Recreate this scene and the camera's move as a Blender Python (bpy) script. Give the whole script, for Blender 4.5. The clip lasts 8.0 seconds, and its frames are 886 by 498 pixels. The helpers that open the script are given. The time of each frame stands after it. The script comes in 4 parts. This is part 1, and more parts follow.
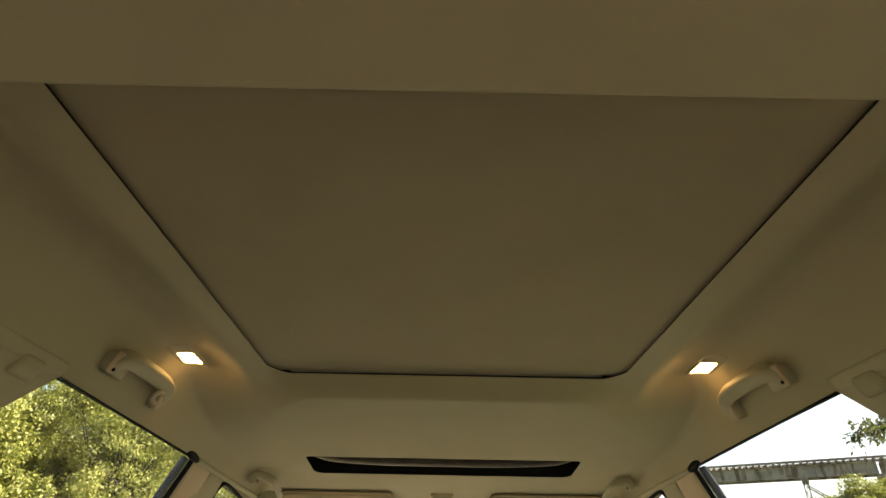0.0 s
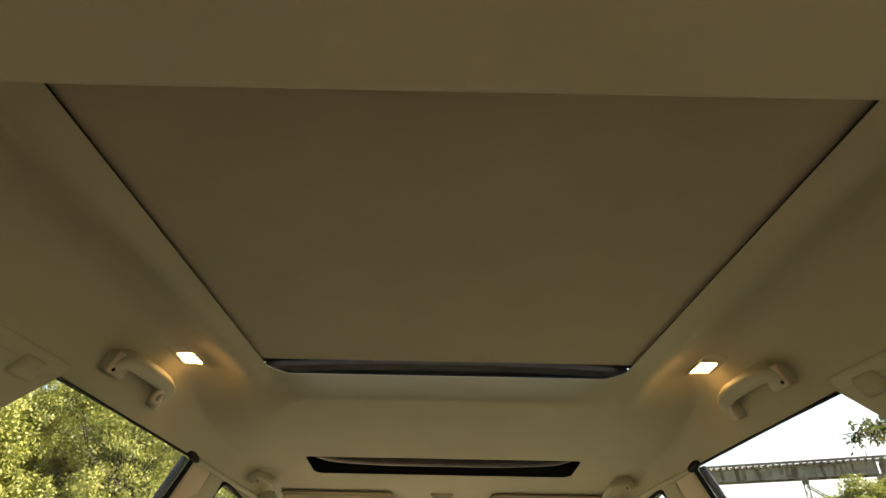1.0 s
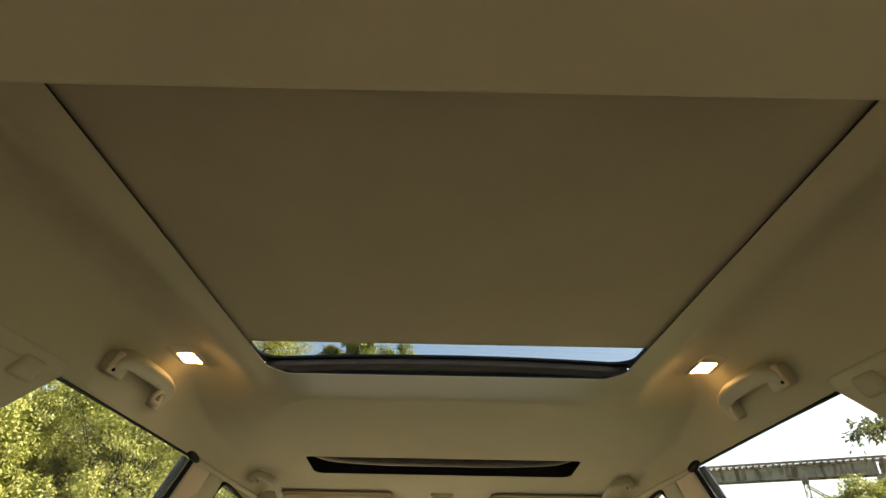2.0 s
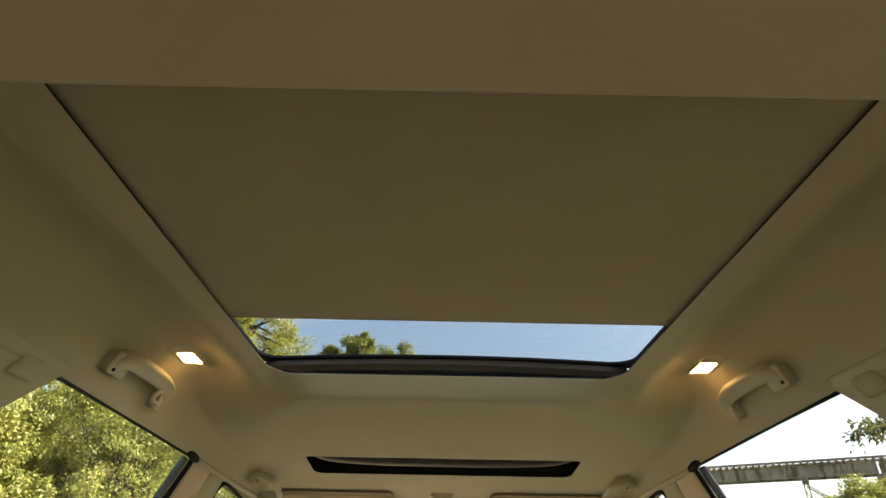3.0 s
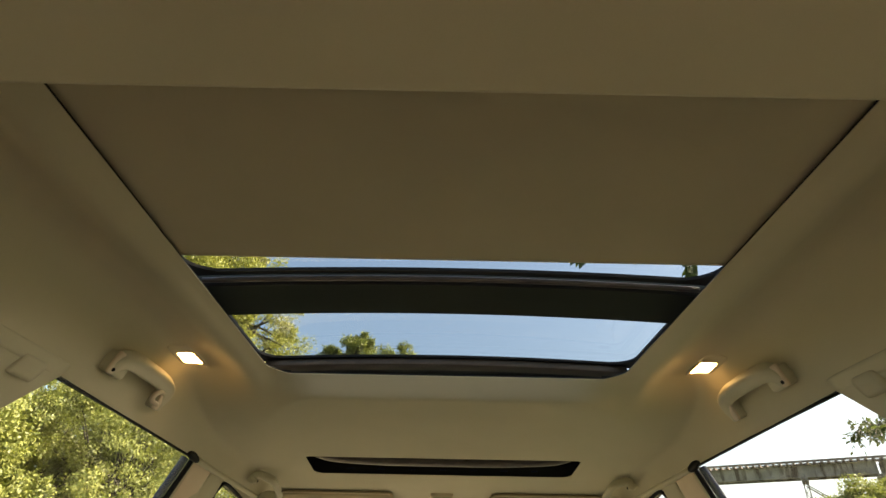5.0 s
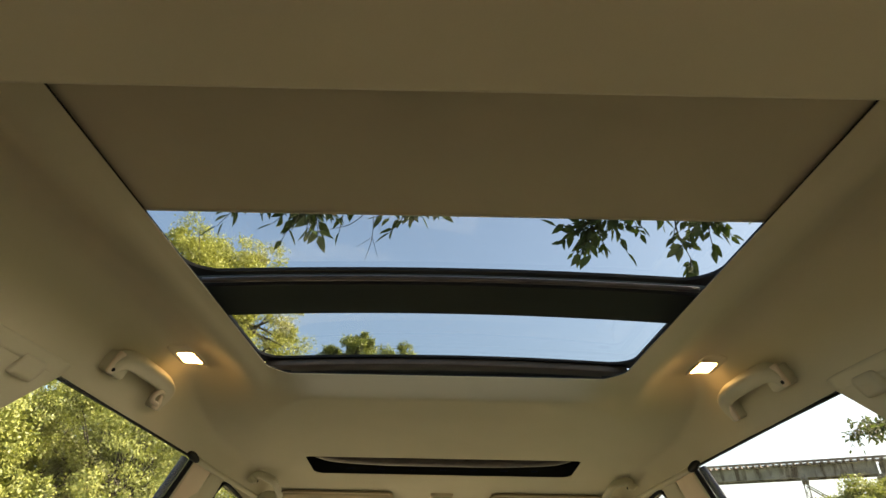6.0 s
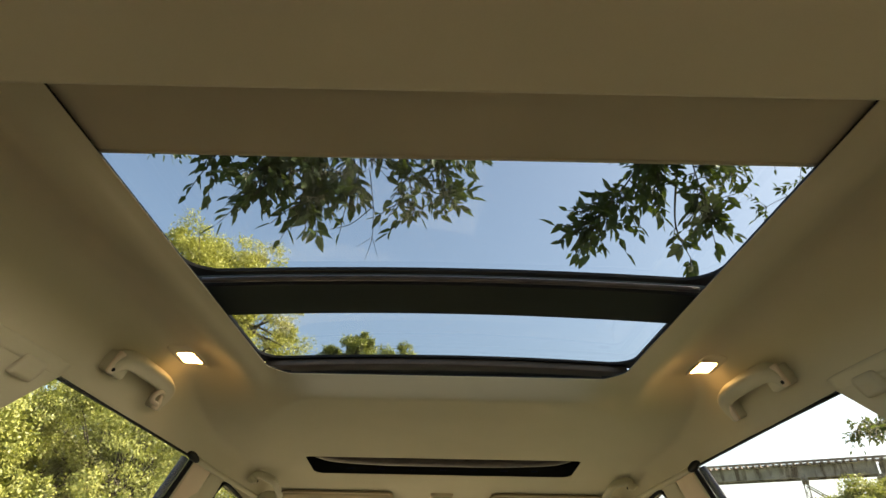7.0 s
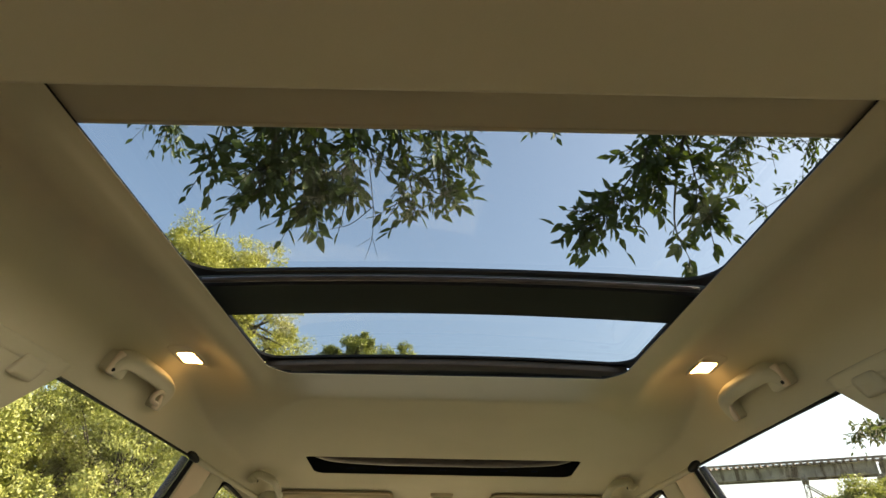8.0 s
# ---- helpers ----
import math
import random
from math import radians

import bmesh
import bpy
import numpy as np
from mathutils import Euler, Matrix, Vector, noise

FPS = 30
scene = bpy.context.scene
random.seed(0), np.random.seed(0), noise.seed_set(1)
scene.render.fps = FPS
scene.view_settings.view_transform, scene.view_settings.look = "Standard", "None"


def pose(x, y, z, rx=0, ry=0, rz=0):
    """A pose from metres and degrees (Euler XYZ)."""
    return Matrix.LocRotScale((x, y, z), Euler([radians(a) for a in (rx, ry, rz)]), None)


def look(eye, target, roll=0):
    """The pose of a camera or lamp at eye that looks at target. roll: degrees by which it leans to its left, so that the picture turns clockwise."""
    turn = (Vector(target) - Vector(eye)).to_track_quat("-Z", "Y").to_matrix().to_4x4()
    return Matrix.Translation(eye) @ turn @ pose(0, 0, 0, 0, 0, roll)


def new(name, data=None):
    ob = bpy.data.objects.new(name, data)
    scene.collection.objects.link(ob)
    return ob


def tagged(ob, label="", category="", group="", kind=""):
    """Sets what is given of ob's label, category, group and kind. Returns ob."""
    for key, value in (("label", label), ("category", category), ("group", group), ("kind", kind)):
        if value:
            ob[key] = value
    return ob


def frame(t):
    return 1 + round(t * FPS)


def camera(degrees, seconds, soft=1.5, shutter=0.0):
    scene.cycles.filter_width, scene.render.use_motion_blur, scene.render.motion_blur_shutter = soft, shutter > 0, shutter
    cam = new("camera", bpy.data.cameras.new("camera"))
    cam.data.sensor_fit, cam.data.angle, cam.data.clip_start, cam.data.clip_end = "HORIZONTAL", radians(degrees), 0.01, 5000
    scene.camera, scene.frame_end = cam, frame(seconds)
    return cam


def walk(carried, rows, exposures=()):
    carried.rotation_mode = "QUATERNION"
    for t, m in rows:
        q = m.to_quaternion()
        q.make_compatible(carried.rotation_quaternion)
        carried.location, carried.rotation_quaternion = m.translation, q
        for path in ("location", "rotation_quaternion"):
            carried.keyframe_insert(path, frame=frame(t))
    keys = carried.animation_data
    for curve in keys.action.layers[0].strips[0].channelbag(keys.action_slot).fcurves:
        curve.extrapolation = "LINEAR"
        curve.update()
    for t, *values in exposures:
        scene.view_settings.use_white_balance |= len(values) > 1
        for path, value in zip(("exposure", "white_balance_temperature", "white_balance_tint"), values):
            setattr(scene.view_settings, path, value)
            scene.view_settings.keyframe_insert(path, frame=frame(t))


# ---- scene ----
# A parked car's cabin, seen from the second row up at the sunroof; x right, y forward, z up, ground at 0.
cam = camera(75.0, 8.0, soft=1.5)
EYE = Vector((-0.019, 0.0, 1.18))


def aim(yaw, pitch, roll):
    p, y = radians(pitch), radians(yaw)
    return look(EYE, EYE + Vector((math.sin(y) * math.cos(p), math.cos(y) * math.cos(p), math.sin(p))), roll)


VIEW = aim(0.15, 29.7, 1.05)
walk(cam, [(0.0, VIEW), (8.0, VIEW)], [(0.0, 2.20, 7050, 10), (8.0, 2.20, 7050, 10)])

# ---------------------------------------------------------------- light
SUN_AZ, SUN_EL = radians(95), radians(33)
world = bpy.data.worlds.new("sky")
scene.world = world
world.use_nodes = True
wn = world.node_tree
sky = wn.nodes.new("ShaderNodeTexSky")
sky.sky_type = "NISHITA"
sky.sun_disc = False
sky.sun_elevation, sky.sun_rotation = SUN_EL, SUN_AZ
sky.air_density, sky.dust_density, sky.ozone_density = 1.0, 3.8, 1.0
wn.nodes["Background"].inputs["Strength"].default_value = 0.12
wn.links.new(sky.outputs["Color"], wn.nodes["Background"].inputs["Color"])
sun = new("sun", bpy.data.lights.new("sun", "SUN"))
sun.data.energy, sun.data.angle, sun.data.color = 4.6, radians(0.5), (1.0, 0.94, 0.84)
to_sun = Vector((math.sin(SUN_AZ) * math.cos(SUN_EL), math.cos(SUN_AZ) * math.cos(SUN_EL), math.sin(SUN_EL)))
sun.matrix_world = look(to_sun * 80, (0, 0, 0))


# ---------------------------------------------------------------- materials
def material(name, colour, rough=0.6, metal=0.0, grain=200.0, bump=0.15, vary=0.12, stain=3.0, coat=0.0, spec=0.5, sheen=0.0, patches=None):
    """A surface with fine grain and broad uneven tone."""
    m = bpy.data.materials.new(name)
    m.use_nodes = True
    t = m.node_tree
    b = t.nodes["Principled BSDF"]
    b.inputs["Roughness"].default_value, b.inputs["Metallic"].default_value = rough, metal
    b.inputs["Coat Weight"].default_value = coat
    b.inputs["Specular IOR Level"].default_value = spec
    b.inputs["Sheen Weight"].default_value = sheen
    co = t.nodes.new("ShaderNodeTexCoord")
    fine, broad = t.nodes.new("ShaderNodeTexNoise"), t.nodes.new("ShaderNodeTexNoise")
    fine.inputs["Scale"].default_value, broad.inputs["Scale"].default_value = grain, stain
    fine.inputs["Detail"].default_value, broad.inputs["Detail"].default_value = 4, 5
    for n in (fine, broad):
        t.links.new(co.outputs["Object"], n.inputs["Vector"])
    mix = t.nodes.new("ShaderNodeMath")
    mix.operation = "MULTIPLY_ADD"
    mix.inputs[1].default_value = 0.4
    t.links.new(fine.outputs["Fac"], mix.inputs[0])
    t.links.new(broad.outputs["Fac"], mix.inputs[2])
    ramp = t.nodes.new("ShaderNodeMapRange")
    ramp.inputs["From Min"].default_value, ramp.inputs["From Max"].default_value = 0.4, 1.0
    ramp.inputs["To Min"].default_value, ramp.inputs["To Max"].default_value = 1 - vary, 1 + vary
    t.links.new(mix.outputs[0], ramp.inputs["Value"])
    tint = t.nodes.new("ShaderNodeVectorMath")
    tint.operation = "SCALE"
    tint.inputs[0].default_value = colour
    t.links.new(ramp.outputs[0], tint.inputs["Scale"])
    if patches:
        p, e = t.nodes.new("ShaderNodeMix"), t.nodes.new("ShaderNodeMapRange")
        st, mp = t.nodes.new("ShaderNodeTexNoise"), t.nodes.new("ShaderNodeMapping")
        mp.inputs["Scale"].default_value = (2.2, 2.2, 0.35)
        st.inputs["Scale"].default_value, st.inputs["Detail"].default_value = stain * 1.6, 6
        t.links.new(co.outputs["Object"], mp.inputs["Vector"])
        t.links.new(mp.outputs[0], st.inputs["Vector"])
        e.inputs["From Min"].default_value, e.inputs["From Max"].default_value = 0.47, 0.62
        p.data_type = "RGBA"
        p.inputs["B"].default_value = (*patches, 1)
        t.links.new(st.outputs["Fac"], e.inputs["Value"])
        t.links.new(e.outputs[0], p.inputs["Factor"])
        t.links.new(tint.outputs[0], p.inputs["A"])
        t.links.new(p.outputs["Result"], b.inputs["Base Color"])
    else:
        t.links.new(tint.outputs[0], b.inputs["Base Color"])
    if bump:
        bp = t.nodes.new("ShaderNodeBump")
        bp.inputs["Strength"].default_value, bp.inputs["Distance"].default_value = bump, 0.3 / grain
        t.links.new(fine.outputs["Fac"], bp.inputs["Height"])
        t.links.new(bp.outputs[0], b.inputs["Normal"])
    return m


def glass(name, tint, gloss=0.02):
    m = bpy.data.materials.new(name)
    m.use_nodes = True
    t = m.node_tree
    t.nodes.remove(t.nodes["Principled BSDF"])
    a, g, x = t.nodes.new("ShaderNodeBsdfTransparent"), t.nodes.new("ShaderNodeBsdfGlossy"), t.nodes.new("ShaderNodeMixShader")
    a.inputs["Color"].default_value = (*tint, 1)
    g.inputs["Roughness"].default_value = gloss
    f, p = t.nodes.new("ShaderNodeLayerWeight"), t.nodes.new("ShaderNodeMath")
    f.inputs["Blend"].default_value = 0.5
    p.operation = "POWER"
    p.inputs[1].default_value = 5.0
    r = t.nodes.new("ShaderNodeMapRange")
    r.inputs["To Min"].default_value, r.inputs["To Max"].default_value = 0.02, 0.5
    t.links.new(f.outputs["Facing"], p.inputs[0])
    t.links.new(p.outputs[0], r.inputs["Value"])
    t.links.new(r.outputs[0], x.inputs[0])
    t.links.new(a.outputs[0], x.inputs[1])
    t.links.new(g.outputs[0], x.inputs[2])
    t.links.new(x.outputs[0], t.nodes["Material Output"].inputs["Surface"])
    return m


def leaf_material(name, dark, light, through_colour, share=0.45):
    m = bpy.data.materials.new(name)
    m.use_nodes = True
    t = m.node_tree
    t.nodes.remove(t.nodes["Principled BSDF"])
    geo = t.nodes.new("ShaderNodeNewGeometry")
    mix = t.nodes.new("ShaderNodeMix")
    mix.data_type = "RGBA"
    mix.inputs["A"].default_value, mix.inputs["B"].default_value = (*dark, 1), (*light, 1)
    t.links.new(geo.outputs["Random Per Island"], mix.inputs["Factor"])
    d, tr, g = t.nodes.new("ShaderNodeBsdfDiffuse"), t.nodes.new("ShaderNodeBsdfTranslucent"), t.nodes.new("ShaderNodeBsdfGlossy")
    tr.inputs["Color"].default_value = (*through_colour, 1)
    g.inputs["Roughness"].default_value = 0.45
    t.links.new(mix.outputs["Result"], d.inputs["Color"])
    x, y = t.nodes.new("ShaderNodeMixShader"), t.nodes.new("ShaderNodeMixShader")
    x.inputs[0].default_value, y.inputs[0].default_value = share, 0.025
    t.links.new(d.outputs[0], x.inputs[1])
    t.links.new(tr.outputs[0], x.inputs[2])
    t.links.new(x.outputs[0], y.inputs[1])
    t.links.new(g.outputs[0], y.inputs[2])
    t.links.new(y.outputs[0], t.nodes["Material Output"].inputs["Surface"])
    return m


def glow(name, colour, strength):
    m = bpy.data.materials.new(name)
    m.use_nodes = True
    b = m.node_tree.nodes["Principled BSDF"]
    b.inputs["Base Color"].default_value = (0.8, 0.75, 0.6, 1)
    b.inputs["Emission Color"].default_value = (*colour, 1)
    b.inputs["Emission Strength"].default_value = strength
    return m


HEADLINER = material("tan_headliner_fabric", (0.51, 0.455, 0.325), 0.95, grain=900, bump=0.25, vary=0.06, stain=4, spec=0.15, sheen=0.1)
SHADE_CLOTH = material("brown_shade_fabric", (0.455, 0.395, 0.285), 0.95, grain=1100, bump=0.3, vary=0.06, stain=5, spec=0.15)
TAN_PLASTIC = material("tan_plastic", (0.50, 0.45, 0.32), 0.55, grain=1500, bump=0.12, vary=0.06, stain=8)
# light tan, raised further to carry the side light on the pillar cover
TAN_LIGHT = material("light_tan_plastic", (0.66, 0.53, 0.40), 0.6, grain=1500, bump=0.12, vary=0.06, stain=8)
VISOR_CLOTH = material("brown_tan_visor_cloth", (0.44, 0.345, 0.22), 0.9, grain=1200, bump=0.2, vary=0.06, stain=9, spec=0.2)
BLACK_RUBBER = material("black_rubber", (0.010, 0.010, 0.011), 0.7, grain=500, bump=0.1, vary=0.2, stain=12, spec=0.25)
BLACK_GLOSS = material("black_enamel", (0.008, 0.008, 0.009), 0.55, grain=300, bump=0.0, vary=0.2, stain=20, spec=0.25)
BLACK_MATT = material("black_frame_steel", (0.018, 0.017, 0.017), 0.55, grain=400, bump=0.15, vary=0.25, stain=14)
DARK_FELT = material("dark_felt", (0.018, 0.024, 0.022), 0.9, grain=900, bump=0.3, vary=0.15, stain=9, spec=0.2)
RAIL_METAL = material("brown_grey_rail", (0.10, 0.078, 0.065), 0.36, 0.35, grain=220, bump=0.25, vary=0.35, stain=16)
BLUE_PAINT = material("dark_blue_car_paint", (0.008, 0.014, 0.050), 0.42, grain=600, bump=0.0, vary=0.1, stain=10, coat=0.05, spec=0.15)
ROOF_PAINT = material("dark_car_roof_paint", (0.02, 0.025, 0.05), 0.3, grain=600, bump=0.0, vary=0.1, stain=6, coat=0.5)
# unseen floors: their tones are chosen to steer bounce onto the headliner
BOUNCE_FLOOR = material("beige_bounce_carpet", (0.32, 0.235, 0.185), 0.95, grain=600, bump=0.4, vary=0.12, stain=5, spec=0.1)
FRONT_BOUNCE_FLOOR = material("grey_beige_bounce_carpet", (0.35, 0.325, 0.255), 0.95, grain=600, bump=0.4, vary=0.12, stain=5, spec=0.1)
LOW_BOUNCE_FLOOR = material("dark_low_bounce_carpet", (0.045, 0.038, 0.032), 0.95, grain=600, bump=0.4, vary=0.12, stain=5, spec=0.1)
GLINT_METAL = material("bright_glint_metal", (0.6, 0.6, 0.6), 0.25, 0.9, grain=300, bump=0.05, vary=0.1)
SCREW_DARK = material("dark_screw_hole", (0.02, 0.017, 0.013), 0.7, grain=800, bump=0.0)
ROOF_GLASS = glass("tinted_roof_glass", (0.665, 0.685, 0.675))
SIDE_GLASS = glass("clear_side_glass", (0.86, 0.86, 0.845))
REAR_GLASS = glass("clear_rear_glass", (0.95, 0.95, 0.94))
LAMP_LENS = glow("warm_lamp_lens", (1.0, 0.58, 0.20), 4.6)
GRASS = material("green_grass_ground", (0.142, 0.152, 0.088), 0.95, grain=6, bump=0.5, vary=0.4, stain=0.25, spec=0.1)
BARK = material("grey_brown_bark", (0.055, 0.045, 0.034), 0.9, grain=30, bump=0.6, vary=0.35, stain=4, spec=0.15)
LEAF_SUNNY = leaf_material("sunny_leaf", (0.080, 0.105, 0.022), (0.38, 0.385, 0.105), (0.20, 0.22, 0.03))
LEAF_YELLOW = leaf_material("yellow_green_leaf", (0.16, 0.175, 0.035), (0.46, 0.44, 0.11), (0.42, 0.42, 0.08))
LEAF_DARK = leaf_material("dark_ash_leaf", (0.028, 0.048, 0.014), (0.060, 0.085, 0.022), (0.08, 0.11, 0.014), 0.35)
STEEL = material("weathered_bridge_steel", (0.215, 0.20, 0.165), 0.8, 0.0, grain=3.0, bump=0.3, vary=0.5, stain=0.6, spec=0.2, patches=(0.075, 0.058, 0.042))
TIE_WOOD = material("grey_bridge_ties", (0.16, 0.13, 0.11), 0.9, grain=9, bump=0.3, vary=0.4, stain=1.5, spec=0.1)


# ---------------------------------------------------------------- building helpers
def link_mesh(name, verts, faces, mat, parent=None, label="", smooth=True):
    me = bpy.data.meshes.new(name)
    me.from_pydata([tuple(v) for v in verts], [], faces)
    me.update()
    for m in (mat if isinstance(mat, (list, tuple)) else [mat]):
        me.materials.append(m)
    if smooth:
        me.polygons.foreach_set("use_smooth", [True] * len(me.polygons))
    ob = new(name, me)
    ob.parent = parent
    return tagged(ob, label)


def part(name, bm, mat, parent=None, label="", smooth=True, turn=True):
    """Links a bmesh as one mesh object, under a thing or a part."""
    if turn:
        bmesh.ops.recalc_face_normals(bm, faces=bm.faces)
    me = bpy.data.meshes.new(name)
    bm.to_mesh(me)
    bm.free()
    for m in (mat if isinstance(mat, (list, tuple)) else [mat]):
        me.materials.append(m)
    if smooth:
        me.polygons.foreach_set("use_smooth", [True] * len(me.polygons))
        me.set_sharp_from_angle(angle=radians(40))
    ob = new(name, me)
    ob.parent = parent
    return tagged(ob, label)


def thing(name, label, category, group="", kind="", m=None):
    e = new(name)
    e.empty_display_size = 0.05
    if m is not None:
        e.matrix_basis = m
    return tagged(e, label, category, group, kind)


def box_bm(sx, sy, sz, at=(0, 0, 0), bevel=0.0, seg=2, rot=None, bm=None):
    out = bm or bmesh.new()
    tmp = bmesh.new()
    bmesh.ops.create_cube(tmp, size=1)
    bmesh.ops.scale(tmp, vec=(sx, sy, sz), verts=tmp.verts)
    if bevel:
        bmesh.ops.bevel(tmp, geom=tmp.edges[:], offset=bevel, segments=seg, profile=0.5, affect="EDGES")
    if rot is not None:
        bmesh.ops.transform(tmp, matrix=rot, verts=tmp.verts)
    bmesh.ops.translate(tmp, vec=at, verts=tmp.verts)
    me = bpy.data.meshes.new("tmp")
    tmp.to_mesh(me)
    tmp.free()
    out.from_mesh(me)
    bpy.data.meshes.remove(me)
    return out


def smooth_path(points, n):
    """n points on a Catmull-Rom curve through the given ones."""
    p = [np.array(q, float) for q in points]
    p = [2 * p[0] - p[1]] + p + [2 * p[-1] - p[-2]]
    out, spans = [], len(p) - 3
    for i in range(n):
        u = i / (n - 1) * spans
        k = min(int(u), spans - 1)
        u -= k
        a, b, c, d = p[k:k + 4]
        out.append(0.5 * ((2 * b) + (c - a) * u + (2 * a - 5 * b + 4 * c - d) * u * u + (3 * b - a - 3 * c + d) * u ** 3))
    return out


def sweep(path, section, scales=None, up=(0, 0, 1), cap=True, v0=0):
    """Vertices and faces of a closed section, of (side, up) pairs, carried along a path."""
    verts, faces, n = [], [], len(section)
    up = np.array(up, float)
    for i, p in enumerate(path):
        t = path[min(i + 1, len(path) - 1)] - path[max(i - 1, 0)]
        t = t / (np.linalg.norm(t) + 1e-9)
        s = np.cross(t, up)
        if np.linalg.norm(s) < 1e-3:
            s = np.cross(t, (0.31, 0.95, 0.1))
        s /= np.linalg.norm(s)
        w = np.cross(s, t)
        k = 1 if scales is None else scales[i]
        verts += [p + (s * a + w * b) * k for a, b in section]
    for i in range(len(path) - 1):
        for j in range(n):
            a, b = v0 + i * n + j, v0 + i * n + (j + 1) % n
            faces.append((a, b, b + n, a + n))
    if cap:
        faces.append(tuple(v0 + j for j in range(n - 1, -1, -1)))
        faces.append(tuple(v0 + (len(path) - 1) * n + j for j in range(n)))
    return verts, faces


def circle(r, n=10, squash=1.0):
    return [(r * math.cos(2 * math.pi * i / n), r * squash * math.sin(2 * math.pi * i / n)) for i in range(n)]


def rounded_section(w, h, r, n=4):
    out = []
    for cx, cy, a0 in ((w / 2 - r, h / 2 - r, 0), (-w / 2 + r, h / 2 - r, 90), (-w / 2 + r, -h / 2 + r, 180), (w / 2 - r, -h / 2 + r, 270)):
        out += [(cx + r * math.cos(radians(a0 + 90 * i / n)), cy + r * math.sin(radians(a0 + 90 * i / n))) for i in range(n + 1)]
    return out


def tube(name, points, r, mat, parent=None, label="", n=24, sides=10, squash=1.0, taper=1.0, up=(0, 0, 1)):
    path = smooth_path(points, n)
    v, f = sweep(path, circle(r, sides, squash), [1 + (taper - 1) * i / (n - 1) for i in range(n)], up)
    return link_mesh(name, v, f, mat, parent, label)


SIDE_N, ARC_N = 120, 10


def hole_loop(x0, x1, y0, y1, rear_r, front_r):
    """A rounded rectangle, side by side: front, right, rear, left, each with SIDE_N steps."""
    def side(ax, ay, bx, by, ra, rb):
        d = np.array((bx - ax, by - ay), float)
        length = np.linalg.norm(d)
        d /= length
        nrm = np.array((d[1], -d[0]))  # inwards for a clockwise loop
        pts = []
        h = 1 - math.sqrt(0.5)
        for i in range(ARC_N):
            th = radians(45 * (1 - i / ARC_N))
            pts.append(np.array((ax, ay)) + d * ra * (1 - math.sin(th)) + nrm * ra * (1 - math.cos(th)))
        m = SIDE_N - 2 * ARC_N
        for i in range(m + 1):
            s = ra + (length - ra - rb) * i / m
            pts.append(np.array((ax, ay)) + d * s)
        for i in range(1, ARC_N):
            th = radians(45 * i / ARC_N)
            pts.append(np.array((bx, by)) - d * rb * (1 - math.sin(th)) + nrm * rb * (1 - math.cos(th)))
        return pts
    return (side(x0, y1, x1, y1, front_r, front_r) + side(x1, y1, x1, y0, front_r, rear_r)
            + side(x1, y0, x0, y0, rear_r, rear_r) + side(x0, y0, x0, y1, rear_r, front_r))


def rect_loop(x0, x1, y0, y1):
    c = [(x0, y1), (x1, y1), (x1, y0), (x0, y0)]
    return [np.array(c[k], float) + (np.array(c[(k + 1) % 4], float) - np.array(c[k], float)) * i / SIDE_N for k in range(4) for i in range(SIDE_N)]


def ring_sheet(verts, faces, inner, outer, height, rings, lip=0.002, roll=0.003, ease=1.0):
    """A sheet between two loops with z = height(x, y), and a rolled lip that turns up round the inner loop."""
    n, base = len(inner), len(verts)
    centre = np.mean(inner, axis=0)
    rows = []
    if lip:
        for k in range(5):
            a = radians(90 * (1 - k / 4))
            rows.append([(p[0], p[1], height(*p) + lip * 0.4 + roll * (math.sin(a) if k else 1.0) + (lip if k == 0 else 0),
                          1 - math.cos(a)) for p in inner])
    flat = []
    for row in rows:
        pts = []
        for (x, y, z, out), p, q in zip(row, inner, outer):
            d = (q - p) / (np.linalg.norm(q - p) + 1e-9)
            o = roll * (1 - out)
            pts.append((x + d[0] * (roll - o), y + d[1] * (roll - o), z - lip * 0.4))
        flat.append(pts)
    for k in range(rings + 1):
        u = (k / rings) ** ease
        pts = []
        for p, q in zip(inner, outer):
            d = (q - p) / (np.linalg.norm(q - p) + 1e-9)
            s = p + d * (roll if lip else 0)
            w = s + (q - s) * u
            pts.append((w[0], w[1], height(w[0], w[1])))
        flat.append(pts)
    for pts in flat:
        verts += pts
    for k in range(len(flat) - 1):
        for j in range(n):
            a, b = base + k * n + j, base + k * n + (j + 1) % n
            faces.append((a, a + n, b + n, b))


def smoothstep(a, b, x):
    u = min(max((x - a) / (b - a), 0.0), 1.0)
    return u * u * (3 - 2 * u)


def piecewise(x, table):
    """A smooth curve through a table of (x, value)."""
    if x <= table[0][0]:
        return table[0][1]
    for (a, va), (b, vb) in zip(table, table[1:]):
        if x <= b:
            return va + (vb - va) * (x - a) / (b - a)
    return table[-1][1]


# ---------------------------------------------------------------- cabin shell
OPEN_X, OPEN_REAR, OPEN_FRONT = 0.450, 0.305, 1.446   # the big roof opening
SLOT_X, SLOT_REAR, SLOT_FRONT = 0.448, 1.964, 2.156     # the front sunroof
RAIL_X = 0.74


